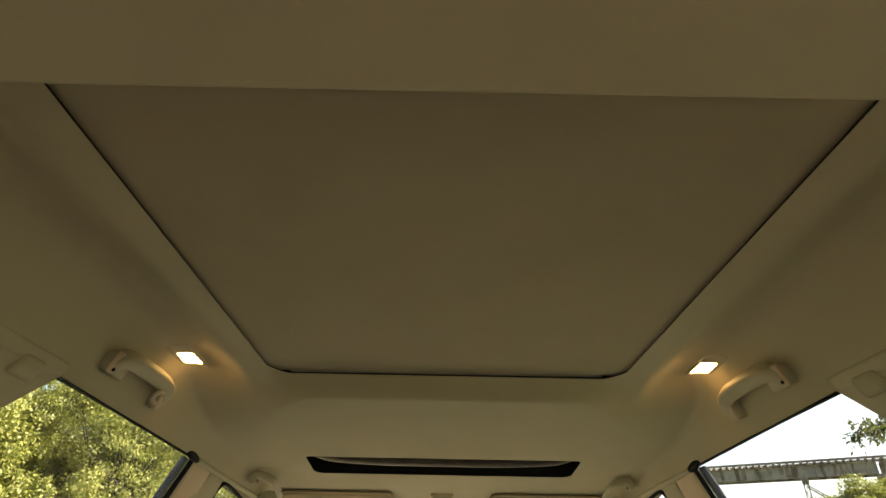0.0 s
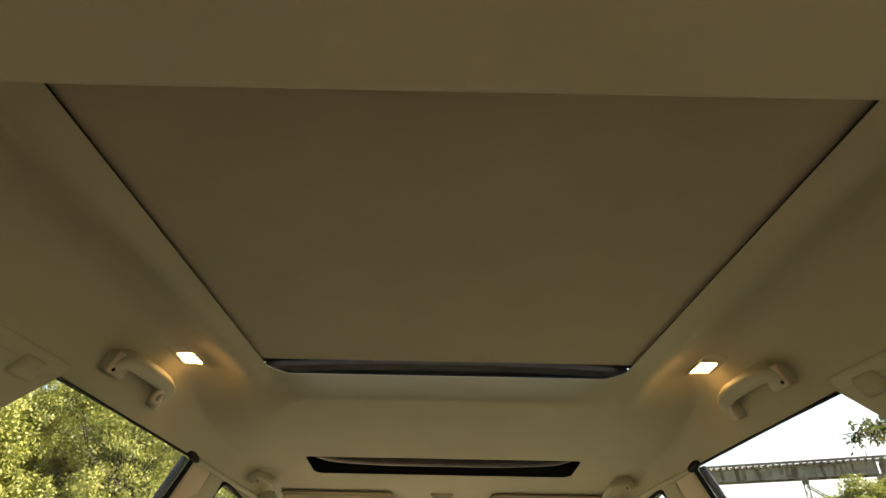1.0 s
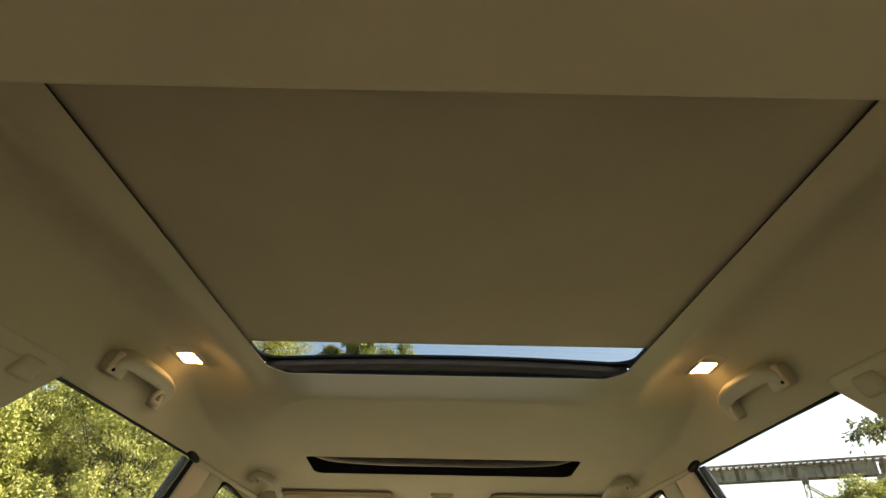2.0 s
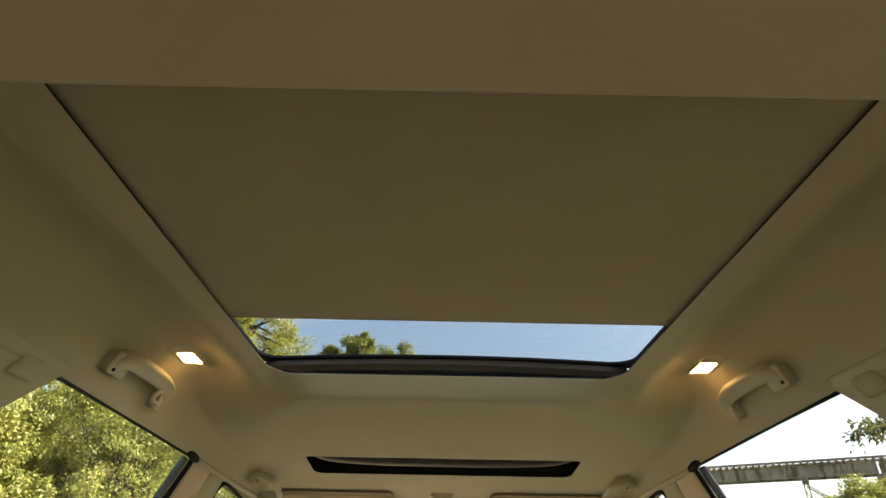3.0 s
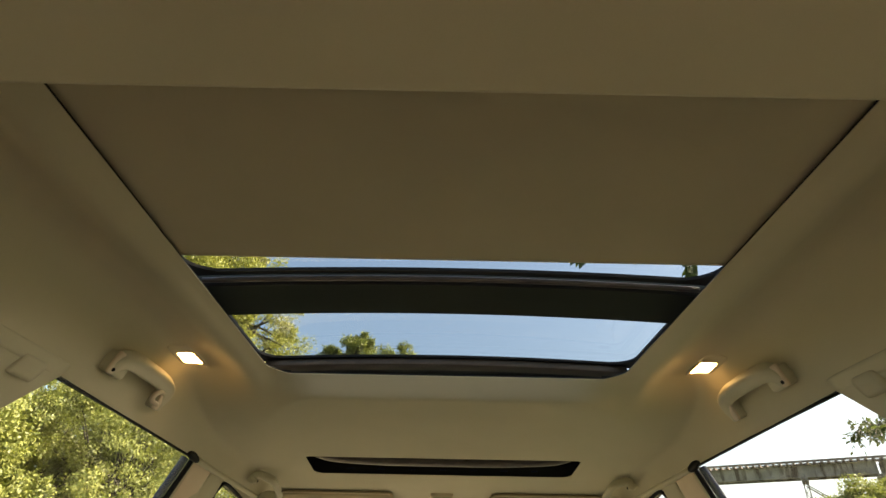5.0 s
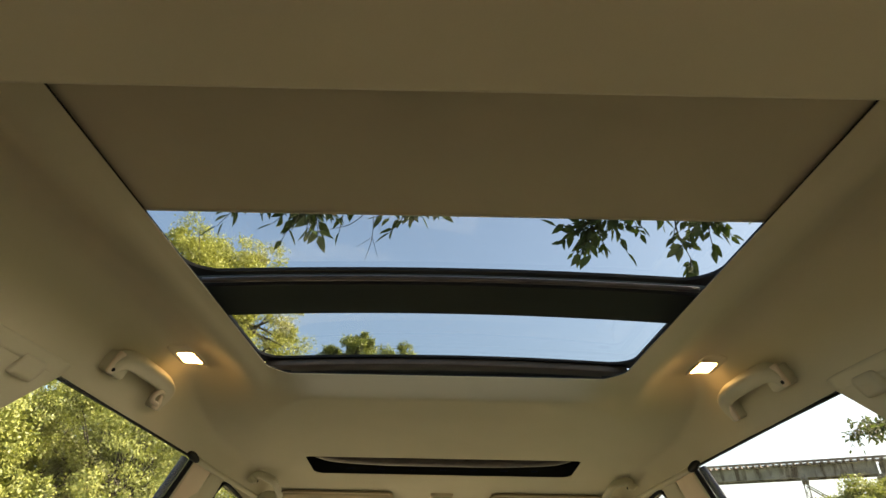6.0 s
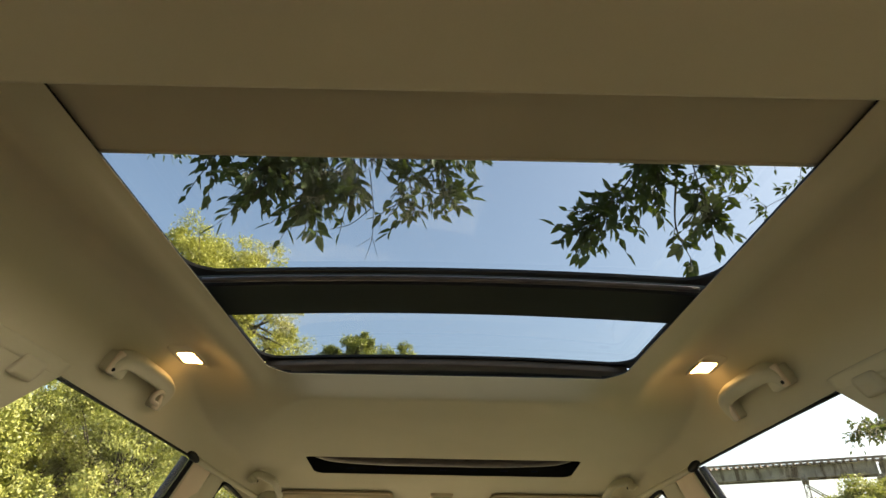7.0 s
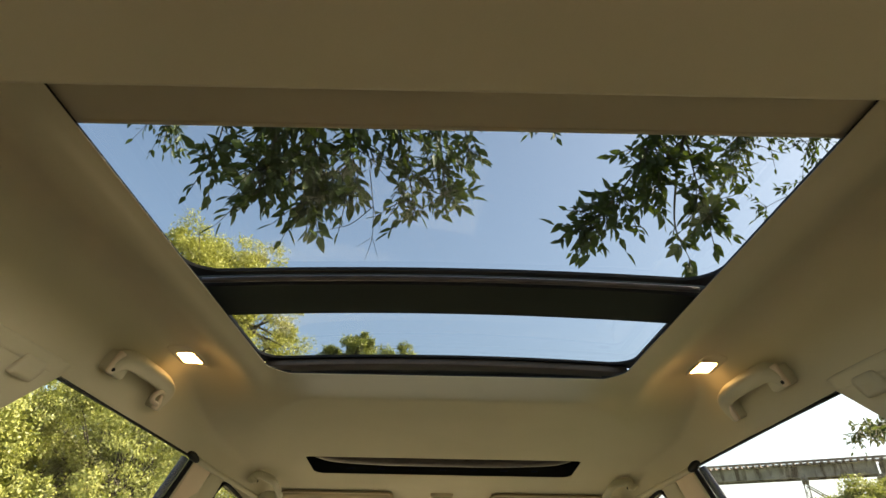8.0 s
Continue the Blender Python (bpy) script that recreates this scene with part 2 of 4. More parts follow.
def centre_height(y, x=0.0):
    """The headliner along the car: a low rear bow, the flat round the opening, a step down in front, the slope to the visors."""
    side = smoothstep(0.34, 0.64, abs(x))
    length = 0.048 + 0.34 * side
    drop = 0.056 * smoothstep(1.446 - length * 0.22, 1.446 + length * 0.9, y)
    slope = 0.126 * max(y - 1.47, 0) * (1 - 0.10 * max(y - 2.0, 0))
    outer = smoothstep(0.455, 0.66, abs(x))
    bow = 0.149 * (1 - smoothstep(0.308, 0.395 + 0.16 * outer, y)) * (1 - 0.45 * outer) + 0.050 * (1 - smoothstep(0.0, 0.34, y))
    return 1.635 - drop - slope - bow


def rail_height(y):
    return piecewise(y, [(-1.3, 1.48), (0.4, 1.497), (1.08, 1.502), (1.3, 1.497), (1.8, 1.480), (2.02, 1.455), (2.2, 1.430), (2.72, 1.38)])


def rail_x(y):
    """The cabin narrows towards the windscreen."""
    return RAIL_X - 0.09 * smoothstep(1.75, 2.45, y)


def cross(x):
    return piecewise(abs(x), [(0.455, 0.0), (0.475, 0.05), (0.495, 0.075), (0.515, 0.05), (0.535, -0.03), (0.56, -0.15), (0.58, -0.225), (0.60, -0.25), (0.63, -0.235), (0.655, -0.185), (0.675, -0.06), (0.692, 0.13), (0.715, 0.50), (0.74, 1.0), (0.77, 1.62)])


def headliner_height(x, y):
    c, r = centre_height(y, x), rail_height(y)
    k = 0
    for dx in (-0.012, 0, 0.012):
        k += cross(abs(x) + dx) / 3
    bolster = 1 - smoothstep(1.45, 1.62, y)
    if k < 0 or abs(x) < 0.545:
        k *= bolster
    return c - (c - r) * k


def headliner():
    v, f = [], []
    split = 1.75
    ring_sheet(v, f, hole_loop(-OPEN_X, OPEN_X, OPEN_REAR, OPEN_FRONT, 0.022, 0.055), rect_loop(-RAIL_X, RAIL_X, -1.3, split), headliner_height, 46, ease=1.3)
    ring_sheet(v, f, hole_loop(-SLOT_X, SLOT_X, SLOT_REAR, SLOT_FRONT, 0.015, 0.035), rect_loop(-RAIL_X, RAIL_X, split, 2.66), headliner_height, 22)
    for i, (x, y, z) in enumerate(v):
        if abs(x) > 0.45:
            v[i] = (math.copysign(0.45 + (abs(x) - 0.45) * (rail_x(y) - 0.45) / (RAIL_X - 0.45), x), y, z)
    ob = link_mesh("ceiling", v, f, [HEADLINER, BLACK_RUBBER])
    n, first = 4 * SIDE_N, (46 + 5) * 4 * SIDE_N
    # cloth lip rows coloured black in place of the shaded gap round each opening
    edge = [1 if i < 3 * n or first <= i < first + 3 * n else 0 for i in range(len(f))]
    ob.data.polygons.foreach_set("material_index", edge)
    tagged(ob, "tan woven car headliner with a large sunroof opening", "headliner", kind="structure")


def wall_x(z, y=0.0):
    return rail_x(y) + (1.494 - z) * 0.33


def side_wall(name, s):
    """A leaning cabin side with three window openings and black jambs."""
    low = 0.92
    holes = [[(-0.75, low), (-0.60, rail_height(-0.6)), (0.30, rail_height(0.3)), (0.10, low)],
             [(0.50, low), (1.080, rail_height(1.08)), (1.808, rail_height(1.808)), (1.63, low)],
             [(1.95, low), (2.035, 1.438), (2.50, 1.350), (2.80, low)]]
    bm = bmesh.new()

    def quad(a, b, c, d, idx=0):
        """One face; index 1 is a jamb, 2 the painted outside."""
        fs = bm.faces.new([bm.verts.new(q) for q in (a, b, c, d)])
        fs.material_index = idx

    def at(y, z, out):
        return (s * (wall_x(z, y) + out), y, z)
    thick = 0.005

    for out in (0.0, thick):
        prev_low, prev_top = (-1.3, low), (-1.3, 1.48)
        for a, b, c, d in holes:
            quad(at(*prev_low, out), at(*prev_top, out), at(*b, out), at(*a, out), 2 if out else 0)
            prev_low, prev_top = d, c
            n = 8
            for i in range(n):
                y0, y1 = b[0] + (c[0] - b[0]) * i / n, b[0] + (c[0] - b[0]) * (i + 1) / n
                z0, z1 = b[1] + (c[1] - b[1]) * i / n, b[1] + (c[1] - b[1]) * (i + 1) / n
                h0, h1 = (z0 + 0.2, z1 + 0.2) if out else (max(rail_height(y0), z0 + 0.001), max(rail_height(y1), z1 + 0.001))
                quad(at(y0, z0, out), at(y0, h0, out), at(y1, h1, out), at(y1, z1, out), 2 if out else 0)
        quad(at(*prev_low, out), at(*prev_top, out), at(2.72, 1.38, out), at(3.4, low, out), 2 if out else 0)
        quad(at(-1.3, low, out), at(3.4, low, out), at(3.4, 0.0, out), at(-1.3, 0.0, out), 2 if out else 0)
    line = [holes[1][2], holes[2][1], holes[2][2], (2.72, 1.38)]
    for i in range(24):
        y0, y1 = 1.81 + i * 0.0375, 1.81 + (i + 1) * 0.0375
        quad(at(y0, piecewise(y0, line) - 0.001, 0.001), at(y0, rail_height(y0) + 0.004, 0.001), at(y1, rail_height(y1) + 0.004, 0.001), at(y1, piecewise(y1, line) - 0.001, 0.001))
    for a, b, c, d in holes:
        for p, q in ((a, b), (b, c), (c, d), (d, a)):
            quad(at(*p, 0), at(*q, 0), at(*q, thick), at(*p, thick), 1)
    return tagged(part(name, bm, [TAN_PLASTIC, BLACK_RUBBER, BLUE_PAINT], smooth=False), "tan plastic cabin side with pillar and window openings", "wall", kind="structure"), holes


def side_windows(s, holes, first):
    for i, (a, b, c, d) in enumerate(holes):
        bm = bmesh.new()
        pts = [(s * (wall_x(z, y) + 0.0035), y, z) for y, z in (a, b, c, d)]
        inner = [(s * (wall_x(z, y) + 0.0015), y, z) for y, z in (a, b, c, d)]
        vs, ws = [bm.verts.new(p) for p in pts], [bm.verts.new(p) for p in inner]
        bm.faces.new(vs)
        bm.faces.new(ws[::-1])
        for k in range(4):
            bm.faces.new((vs[k], ws[k], ws[(k + 1) % 4], vs[(k + 1) % 4]))
        ob = part("window_%d" % (first + i), bm, SIDE_GLASS if i else REAR_GLASS, smooth=False)
        ob.visible_shadow = False
        tagged(ob, "clear tempered side window of the car" if i else "clear rear quarter window of the car", "window", kind="structure")


def shell():
    v, f = [], []
    ring_sheet(v, f, hole_loop(-0.56, 0.56, 0.20, 1.56, 0.03, 0.05), rect_loop(-0.755, 0.755, -1.3, 2.74),
               lambda x, y: 1.715 - 0.02 * (x / 0.5) ** 2 - 1.0 * max(abs(x) - 0.64, 0) ** 1.0 - 0.24 * max(y - 1.70, 0) ** 1.3 * (1 - 0.6 * smoothstep(0.6, 0.75, abs(x))), 20, lip=0)
    tagged(link_mesh("roof", v, f, ROOF_PAINT), "dark painted steel car roof with a glass opening", "roof", kind="structure")
    # closing floor in three unseen pieces; height and tone shape the bounced light
    bm = box_bm(1.96, 1.15, 0.32, (0, -0.70, 0.59))
    tagged(part("floor", bm, BOUNCE_FLOOR, smooth=False), "plain unseen beige floor, raised to bounce light forward", "floor", kind="structure")
    bm = box_bm(2.0, 1.4, 0.05, (0, 0.60, 0.45))
    tagged(part("floor_middle", bm, LOW_BOUNCE_FLOOR, smooth=False), "plain unseen floor, kept dark to hold back bounced light", "floor", kind="structure")
    bm = box_bm(2.0, 2.08, 0.05, (0, 2.35, 0.45))
    tagged(part("floor_front", bm, FRONT_BOUNCE_FLOOR, smooth=False), "plain unseen front floor, toned for bounced light", "floor", kind="structure")
    # rear wall below the rear window, and the scuttle below the windscreen
    bm = box_bm(2.2, 0.05, 0.94, (0, -1.3, 0.47))
    tagged(part("wall_rear", bm, TAN_PLASTIC, smooth=False), "plain tan tailgate trim below the rear window", "wall", kind="structure")
    bm = box_bm(2.2, 0.05, 0.97, (0, 3.4, 0.70 - 0.22))
    tagged(part("wall_front", bm, TAN_PLASTIC, smooth=False), "plain tan bulkhead below the windscreen", "wall", kind="structure")


# ---------------------------------------------------------------- sunroof and its shade
def crown(x, y=0.0):
    return 0.012 * (1 - min((x / 0.46) ** 2, 1.6))


def ring_slab(name, inner, outer, z0, z1, mat, parent, label="", arch=True):
    """A flat frame between two loops, from z0 up to z1, arched across the car."""
    n = len(inner)
    h = crown if arch else (lambda x, y=0: 0.0)
    verts = [(p[0], p[1], z + h(p[0])) for loop, z in ((inner, z0), (outer, z0), (outer, z1), (inner, z1)) for p in loop]
    faces = []
    for k in range(4):
        for j in range(n):
            a, b = k * n + j, k * n + (j + 1) % n
            c, d = ((k + 1) % 4) * n + (j + 1) % n, ((k + 1) % 4) * n + j
            faces.append((a, b, c, d))
    return link_mesh(name, verts, faces, mat, parent, label, smooth=False)


def arched_bar(name, y, z, w, h, r, mat, parent, label="", half=0.50):
    path = [np.array((-half + 2 * half * i / 24, y, z + crown(-half + 2 * half * i / 24))) for i in range(25)]
    v, f = sweep(path, rounded_section(w, h, r))
    return link_mesh(name, v, f, mat, parent, label)


def arched_plate(name, x0, x1, y0, y1, z, thick, mat, parent, label=""):
    verts, faces, n = [], [], 24
    for k, (y, dz) in enumerate(((y0, 0), (y1, 0), (y1, thick), (y0, thick))):
        verts += [(x0 + (x1 - x0) * i / n, y, z + dz + crown(x0 + (x1 - x0) * i / n)) for i in range(n + 1)]
    for k in range(4):
        for i in range(n):
            a, b = k * (n + 1) + i, ((k + 1) % 4) * (n + 1) + i
            faces.append((a, a + 1, b + 1, b))
    for i in (0, n):
        faces.append(tuple(k * (n + 1) + i for k in range(4)))
    return link_mesh(name, verts, faces, mat, parent, label, smooth=False)


def sunroof():
    roof = thing("sunroof", "panoramic sunroof with two tinted glass panels and black frame", "sunroof")
    # rear pane and its black border
    ring_slab("rear_border", hole_loop(-0.484, 0.484, 0.27, 0.958, 0.05, 0.062), rect_loop(-0.512, 0.512, 0.20, 0.974), 1.668, 1.674, BLACK_GLOSS, roof, "black enamelled glass border")
    g = arched_plate("rear_pane", -0.508, 0.508, 0.23, 0.970, 1.677, 0.005, ROOF_GLASS, roof, "tinted rear glass panel")
    g.visible_shadow = False
    # front pane and its black border
    ring_slab("front_border", hole_loop(-0.476, 0.476, 1.138, 1.445, 0.012, 0.06), rect_loop(-0.512, 0.512, 1.085, 1.47), 1.668, 1.674, BLACK_GLOSS, roof, "black enamelled glass border")
    g = arched_plate("front_pane", -0.508, 0.508, 1.09, 1.465, 1.677, 0.005, ROOF_GLASS, roof, "tinted front glass panel")
    g.visible_shadow = False
    arched_plate("crossbar", -0.505, 0.505, 0.998, 1.138, 1.658, 0.030, DARK_FELT, roof, "dark felt-covered roof crossbar")
    arched_bar("seal", 0.983, 1.663, 0.010, 0.010, 0.004, RAIL_METAL, roof, "brown-grey rubber seal", 0.47)
    arched_bar("seal_lip", 0.994, 1.661, 0.006, 0.014, 0.003, BLACK_RUBBER, roof, "black rubber lip", 0.48)
    arched_bar("front_rail", 1.480, 1.6605, 0.048, 0.020, 0.004, RAIL_METAL, roof, "brown-grey front guide rail", 0.47)
    for s in (-1, 1):
        bm = box_bm(0.014, 1.02, 0.003, (s * 0.4615, 0.95, 1.6402), 0.001)
        part("side_rail", bm, BLACK_MATT, roof, "black side guide rail")
        bm = box_bm(0.022, 1.30, 0.012, (s * 0.500, 0.82, 1.6645), 0.003)
        part("side_seal", bm, BLACK_RUBBER, roof, "black side seal")
        bm = box_bm(0.026, 0.014, 0.004, (s * 0.415, 1.458, 1.6385), 0.001)
        part("rail_clip", bm, BLACK_RUBBER, roof, "small black rail end clip")
    # unseen black baffle behind the rear lip, under the shade, added to darken it
    bm = box_bm(0.90, 0.030, 0.130, (0, 0.282, 1.574), 0.004)
    part("light_baffle", bm, BLACK_MATT, roof, "unseen black baffle that darkens the rear of the shade")
    # front slot sunroof over the front seats
    slot = thing("front_sunroof", "narrow dark front sunroof slot with a curved trim bar", "sunroof")
    z = headliner_height(0, SLOT_REAR)
    bm = box_bm(1.04, 0.42, 0.004, (0, 2.115, z + 0.050))
    part("cassette", bm, BLACK_MATT, slot, "black cassette plate", smooth=False)
    bm = box_bm(1.0, 0.010, 0.055, (0, 2.205, z + 0.014), 0.002)
    part("front_wall", bm, BLACK_GLOSS, slot, "glossy black front wall")
    pts = [(-0.425, 2.040, z + 0.030), (-0.36, 2.062, z + 0.020), (-0.2, 2.085, z + 0.016), (0, 2.092, z + 0.016), (0.2, 2.085, z + 0.016), (0.36, 2.062, z + 0.020), (0.425, 2.040, z + 0.030)]
    tube("trim_bar", [(x, y, h - 0.005) for x, y, h in pts], 0.022, RAIL_METAL, slot, "brown-grey curved trim bar", squash=0.7)
    # blue blocks along the front wall imitate its blue reflections
    for i in range(7):
        part("clip", box_bm(0.026, 0.006, 0.005, (-0.33 + 0.11 * i, 2.196, z + 0.002), 0.002, 1), BLUE_PAINT, slot, "small dark blue block in place of a reflection")
    # two bright stubs stand in for the sky glints at the slot corners
    for x in (-0.36, 0.36):
        part("guide", box_bm(0.030, 0.05, 0.008, (x, 2.025, z + 0.030), 0.003, 2), GLINT_METAL, slot, "bright metal stub in place of a sky glint")


def sunshade():
    """The sliding shade; its origin is the middle of its front edge."""
    shade = thing("sunshade", "brown fabric sliding sunshade with a stiff front edge", "sunshade", m=pose(0, 1.47, 1.643))
    bm = box_bm(0.936, 1.26, 0.004, (0, -0.636, 0.002), 0.0015, 1)
    part("panel", bm, SHADE_CLOTH, shade, "brown woven shade panel")
    bm = box_bm(0.936, 0.008, 0.006, (0, -0.004, 0.002), 0.002, 2)
    part("front_edge", bm, SHADE_CLOTH, shade, "folded brown hem")
    return shade


# ---------------------------------------------------------------- cabin fittings
def grab_handle(s, y0, y1, z, x, group, label, inward=0.014, rise=0.044, fall=0.0, w=0.034, h=0.040):
    """A moulded roof handle; s is the side of the car."""
    grip = thing("grab_handle", label, "handle", group)
    path = smooth_path([(s * (x + 0.040), y0 + 0.004, z - 0.014), (s * (x + 0.016), y0 + 0.008, z + 0.012), (s * (x + 0.005 - inward), y0 + 0.022, z + rise * 0.88),
                        (s * (x - inward), y0 + 0.070, z + rise), (s * (x - inward), y1 - 0.070, z + rise), (s * (x + 0.005 - inward), y1 - 0.022, z + rise * 0.86),
                        (s * (x + 0.018), y1 - 0.007, z + 0.010), (s * (x + 0.040), y1 - 0.004, z - 0.016)], 48)
    path = [p - np.array((0, 0, fall * (p[1] - y0) / (y1 - y0))) for p in path]
    v, f = sweep(path, rounded_section(w, h, min(w, h) * 0.35), None, up=(s * 0.55, 0, 0.82))
    link_mesh("grip", v, f, TAN_PLASTIC, grip)
    for y in (y0 + 0.004, y1 - 0.004):
        bm = box_bm(0.016, 0.022, 0.028, (0, 0, 0), 0.006, 3, rot=pose(0, 0, 0, 0, s * 38, 0))
        bmesh.ops.translate(bm, vec=(s * (x + 0.026), y, z - 0.004 - fall * (y - y0) / (y1 - y0)), verts=bm.verts)
        part("mount", bm, TAN_PLASTIC, grip, "tan hinge cover")
    bm = bmesh.new()
    bmesh.ops.create_uvsphere(bm, u_segments=10, v_segments=6, radius=0.0045)
    bmesh.ops.translate(bm, vec=(s * (x + 0.0155), y0 + 0.004, z - 0.012), verts=bm.verts)
    part("screw_hole", bm, SCREW_DARK, grip, "dark screw hole")
    return grip


def rear_handle(s, hook):
    """A roof handle whose wide flat feet lie on the leaning headliner edge."""
    h = thing("grab_handle", "tan plastic grab handle above the rear door" + (" with a coat hook" if hook else ""), "handle", "rear grab handles")
    lean = 65.7
    u, n = (0.41, -0.91), (-0.91, -0.41)

    def at(along, off, y):
        return (s * (0.703 + u[0] * along + n[0] * off), y, 1.588 + u[1] * along + n[1] * off)
    y0, y1 = 1.178, 1.424
    path = smooth_path([at(0.036, 0.004, y0 + 0.002), at(0.022, 0.012, y0), at(0.006, 0.019, y0 + 0.018), at(-0.001, 0.021, y0 + 0.060),
                        at(-0.001, 0.021, y1 - 0.060), at(0.006, 0.019, y1 - 0.016), at(0.026, 0.012, y1), at(0.054, 0.004, y1 - 0.002)], 48)
    v, f = sweep(path, rounded_section(0.036, 0.036, 0.010), None, up=(s * 0.55, 0, 0.82))
    link_mesh("grip", v, f, TAN_PLASTIC, h)
    for y in (y0, y1):
        rear = y < 1.3
        bm = box_bm(0.046 if rear else 0.054, 0.066 if rear else 0.044, 0.030, (0, 0, 0), 0.008, 3, rot=pose(0, 0, 0, 0, s * lean, 0))
        bmesh.ops.translate(bm, vec=at(0.024 if rear else 0.034, 0.008, y + (0.016 if rear else -0.004)), verts=bm.verts)
        part("foot", bm, TAN_PLASTIC, h)
        bm = box_bm(0.050, 0.022, 0.009, (0, 0, 0), 0.0042, 3, rot=pose(0, 0, 0, 0, s * lean, 0))
        bmesh.ops.translate(bm, vec=at(0.022 if rear else 0.036, 0.0225, y - (0.010 if rear else 0.014)), verts=bm.verts)
        part("cover", bm, TAN_LIGHT, h, "light tan screw cover")
    bm = bmesh.new()
    bmesh.ops.create_uvsphere(bm, u_segments=12, v_segments=8, radius=0.0042)
    bmesh.ops.translate(bm, vec=at(0.036, 0.0272, y0 - 0.010), verts=bm.verts)
    part("screw_hole", bm, SCREW_DARK, h, "dark screw hole")
    if hook:
        tube("coat_hook", [at(0.018, 0.024, y1 - 0.022), at(0.022, 0.032, y1 - 0.050), at(0.032, 0.032, y1 - 0.064), at(0.046, 0.030, y1 - 0.058), at(0.048, 0.026, y1 - 0.020)],
             0.0058, TAN_LIGHT, h, "tan folding coat hook", n=26, sides=8)
    return h


def reading_lamp(s):
    """A lit lamp, flush in the headliner above the handle: a skewed lens under a sloping cap."""
    lamp = thing("reading_lamp", "lit warm reading lamp set in the tan headliner", "lamp", "reading lamps")

    def plate(name, quad, depths, mat, label, power=0.36, tilt=0.0):
        """A rounded patch on the headliner; quad: rear outer, rear inner, front inner, front outer; depths: proud at rear and front."""
        verts, faces, n = [], [], 36
        q = [Vector(p) for p in quad]
        for scale, sink in ((0.0, 0.0), (0.6, 0.0), (0.93, 0.0), (1.0, 0.0012), (1.0, 0.02)):
            for i in range(n):
                t = 2 * math.pi * i / n
                c, d = math.cos(t), math.sin(t)
                a = 0.5 + 0.5 * scale * math.copysign(abs(c) ** power, c)
                b = 0.5 + 0.5 * scale * math.copysign(abs(d) ** power, d)
                p = (q[0] * (1 - a) + q[1] * a) * (1 - b) + (q[3] * (1 - a) + q[2] * a) * b
                proud = depths[0] + (depths[1] - depths[0]) * b + tilt * a
                verts.append((s * p.x, p.y, headliner_height(p.x, p.y) - proud + sink))
        for k in range(4):
            faces += [(k * n + i, k * n + (i + 1) % n, (k + 1) * n + (i + 1) % n, (k + 1) * n + i) for i in range(n)]
        link_mesh(name, verts, faces, mat, lamp, label)
    plate("bezel", ((0.6705, 1.306), (0.6345, 1.352), (0.6285, 1.470), (0.6715, 1.436)), (0.001, 0.0012), TAN_PLASTIC, "tan lamp surround")
    plate("cap", ((0.6675, 1.310), (0.6375, 1.355), (0.6385, 1.396), (0.6670, 1.356)), (0.002, 0.005), TAN_PLASTIC, "tan sloping lamp cap")
    # lip added on the inner side to block the lens glow
    plate("rim", ((0.6370, 1.398), (0.6340, 1.403), (0.6265, 1.472), (0.6300, 1.469)), (0.0058, 0.0058), TAN_PLASTIC, "added inner lip that keeps the glow off the headliner", 0.6)
    plate("lens", ((0.6660, 1.359), (0.6395, 1.400), (0.6325, 1.464), (0.6675, 1.430)), (0.0022, 0.0022), LAMP_LENS, "glowing warm white lens", tilt=0.003)


def window_trim(s):
    side = "window_seal"
    t = thing(side, "black rubber weatherstrip along the window top", "weatherstrip", "window seals")
    y0, y1 = 1.075, 1.806
    pts = [(s * (RAIL_X + 0.004), y0 + (y1 - y0) * i / 6, rail_height(y0 + (y1 - y0) * i / 6) - 0.002) for i in range(7)]
    tube("strip", pts, 0.0042, BLACK_RUBBER, t, n=30, sides=8)
    bm = bmesh.new()
    bmesh.ops.create_uvsphere(bm, u_segments=18, v_segments=12, radius=1.0)
    bmesh.ops.transform(bm, matrix=Matrix.Translation((s * (RAIL_X - 0.004), 1.782, 1.479)) @ pose(0, 0, 0, -10, s * 20, 0) @ Matrix.Diagonal((0.011, 0.040, 0.014, 1)), verts=bm.verts)
    part("corner_boot", bm, BLACK_RUBBER, t, "rounded black corner boot")
    pts = [(s * (wall_x(z, 1.8) + 0.016), 1.800 - (1.48 - z) * 0.315 - 0.012, z) for z in (1.475, 1.32, 1.15, 1.0)]
    tube("channel", pts, 0.012, BLUE_PAINT, t, "dark blue painted door edge", n=12, sides=8)
    pts = [(s * (wall_x(z, 1.8) + 0.002), 1.808 - (1.48 - z) * 0.315, z) for z in (1.478, 1.32, 1.15, 1.0)]
    tube("pillar_strip", pts, 0.008, BLACK_RUBBER, t, n=12, sides=8)
    # front door
    pts = [(s * (wall_x(z, y) - 0.002), y, z) for y, z in ((1.965, 1.05), (2.01, 1.36), (2.030, 1.425), (2.055, 1.440), (2.12, 1.428), (2.19, 1.411), (2.48, 1.352))]
    tube("front_strip", pts, 0.006, BLACK_RUBBER, t, n=40, sides=8)


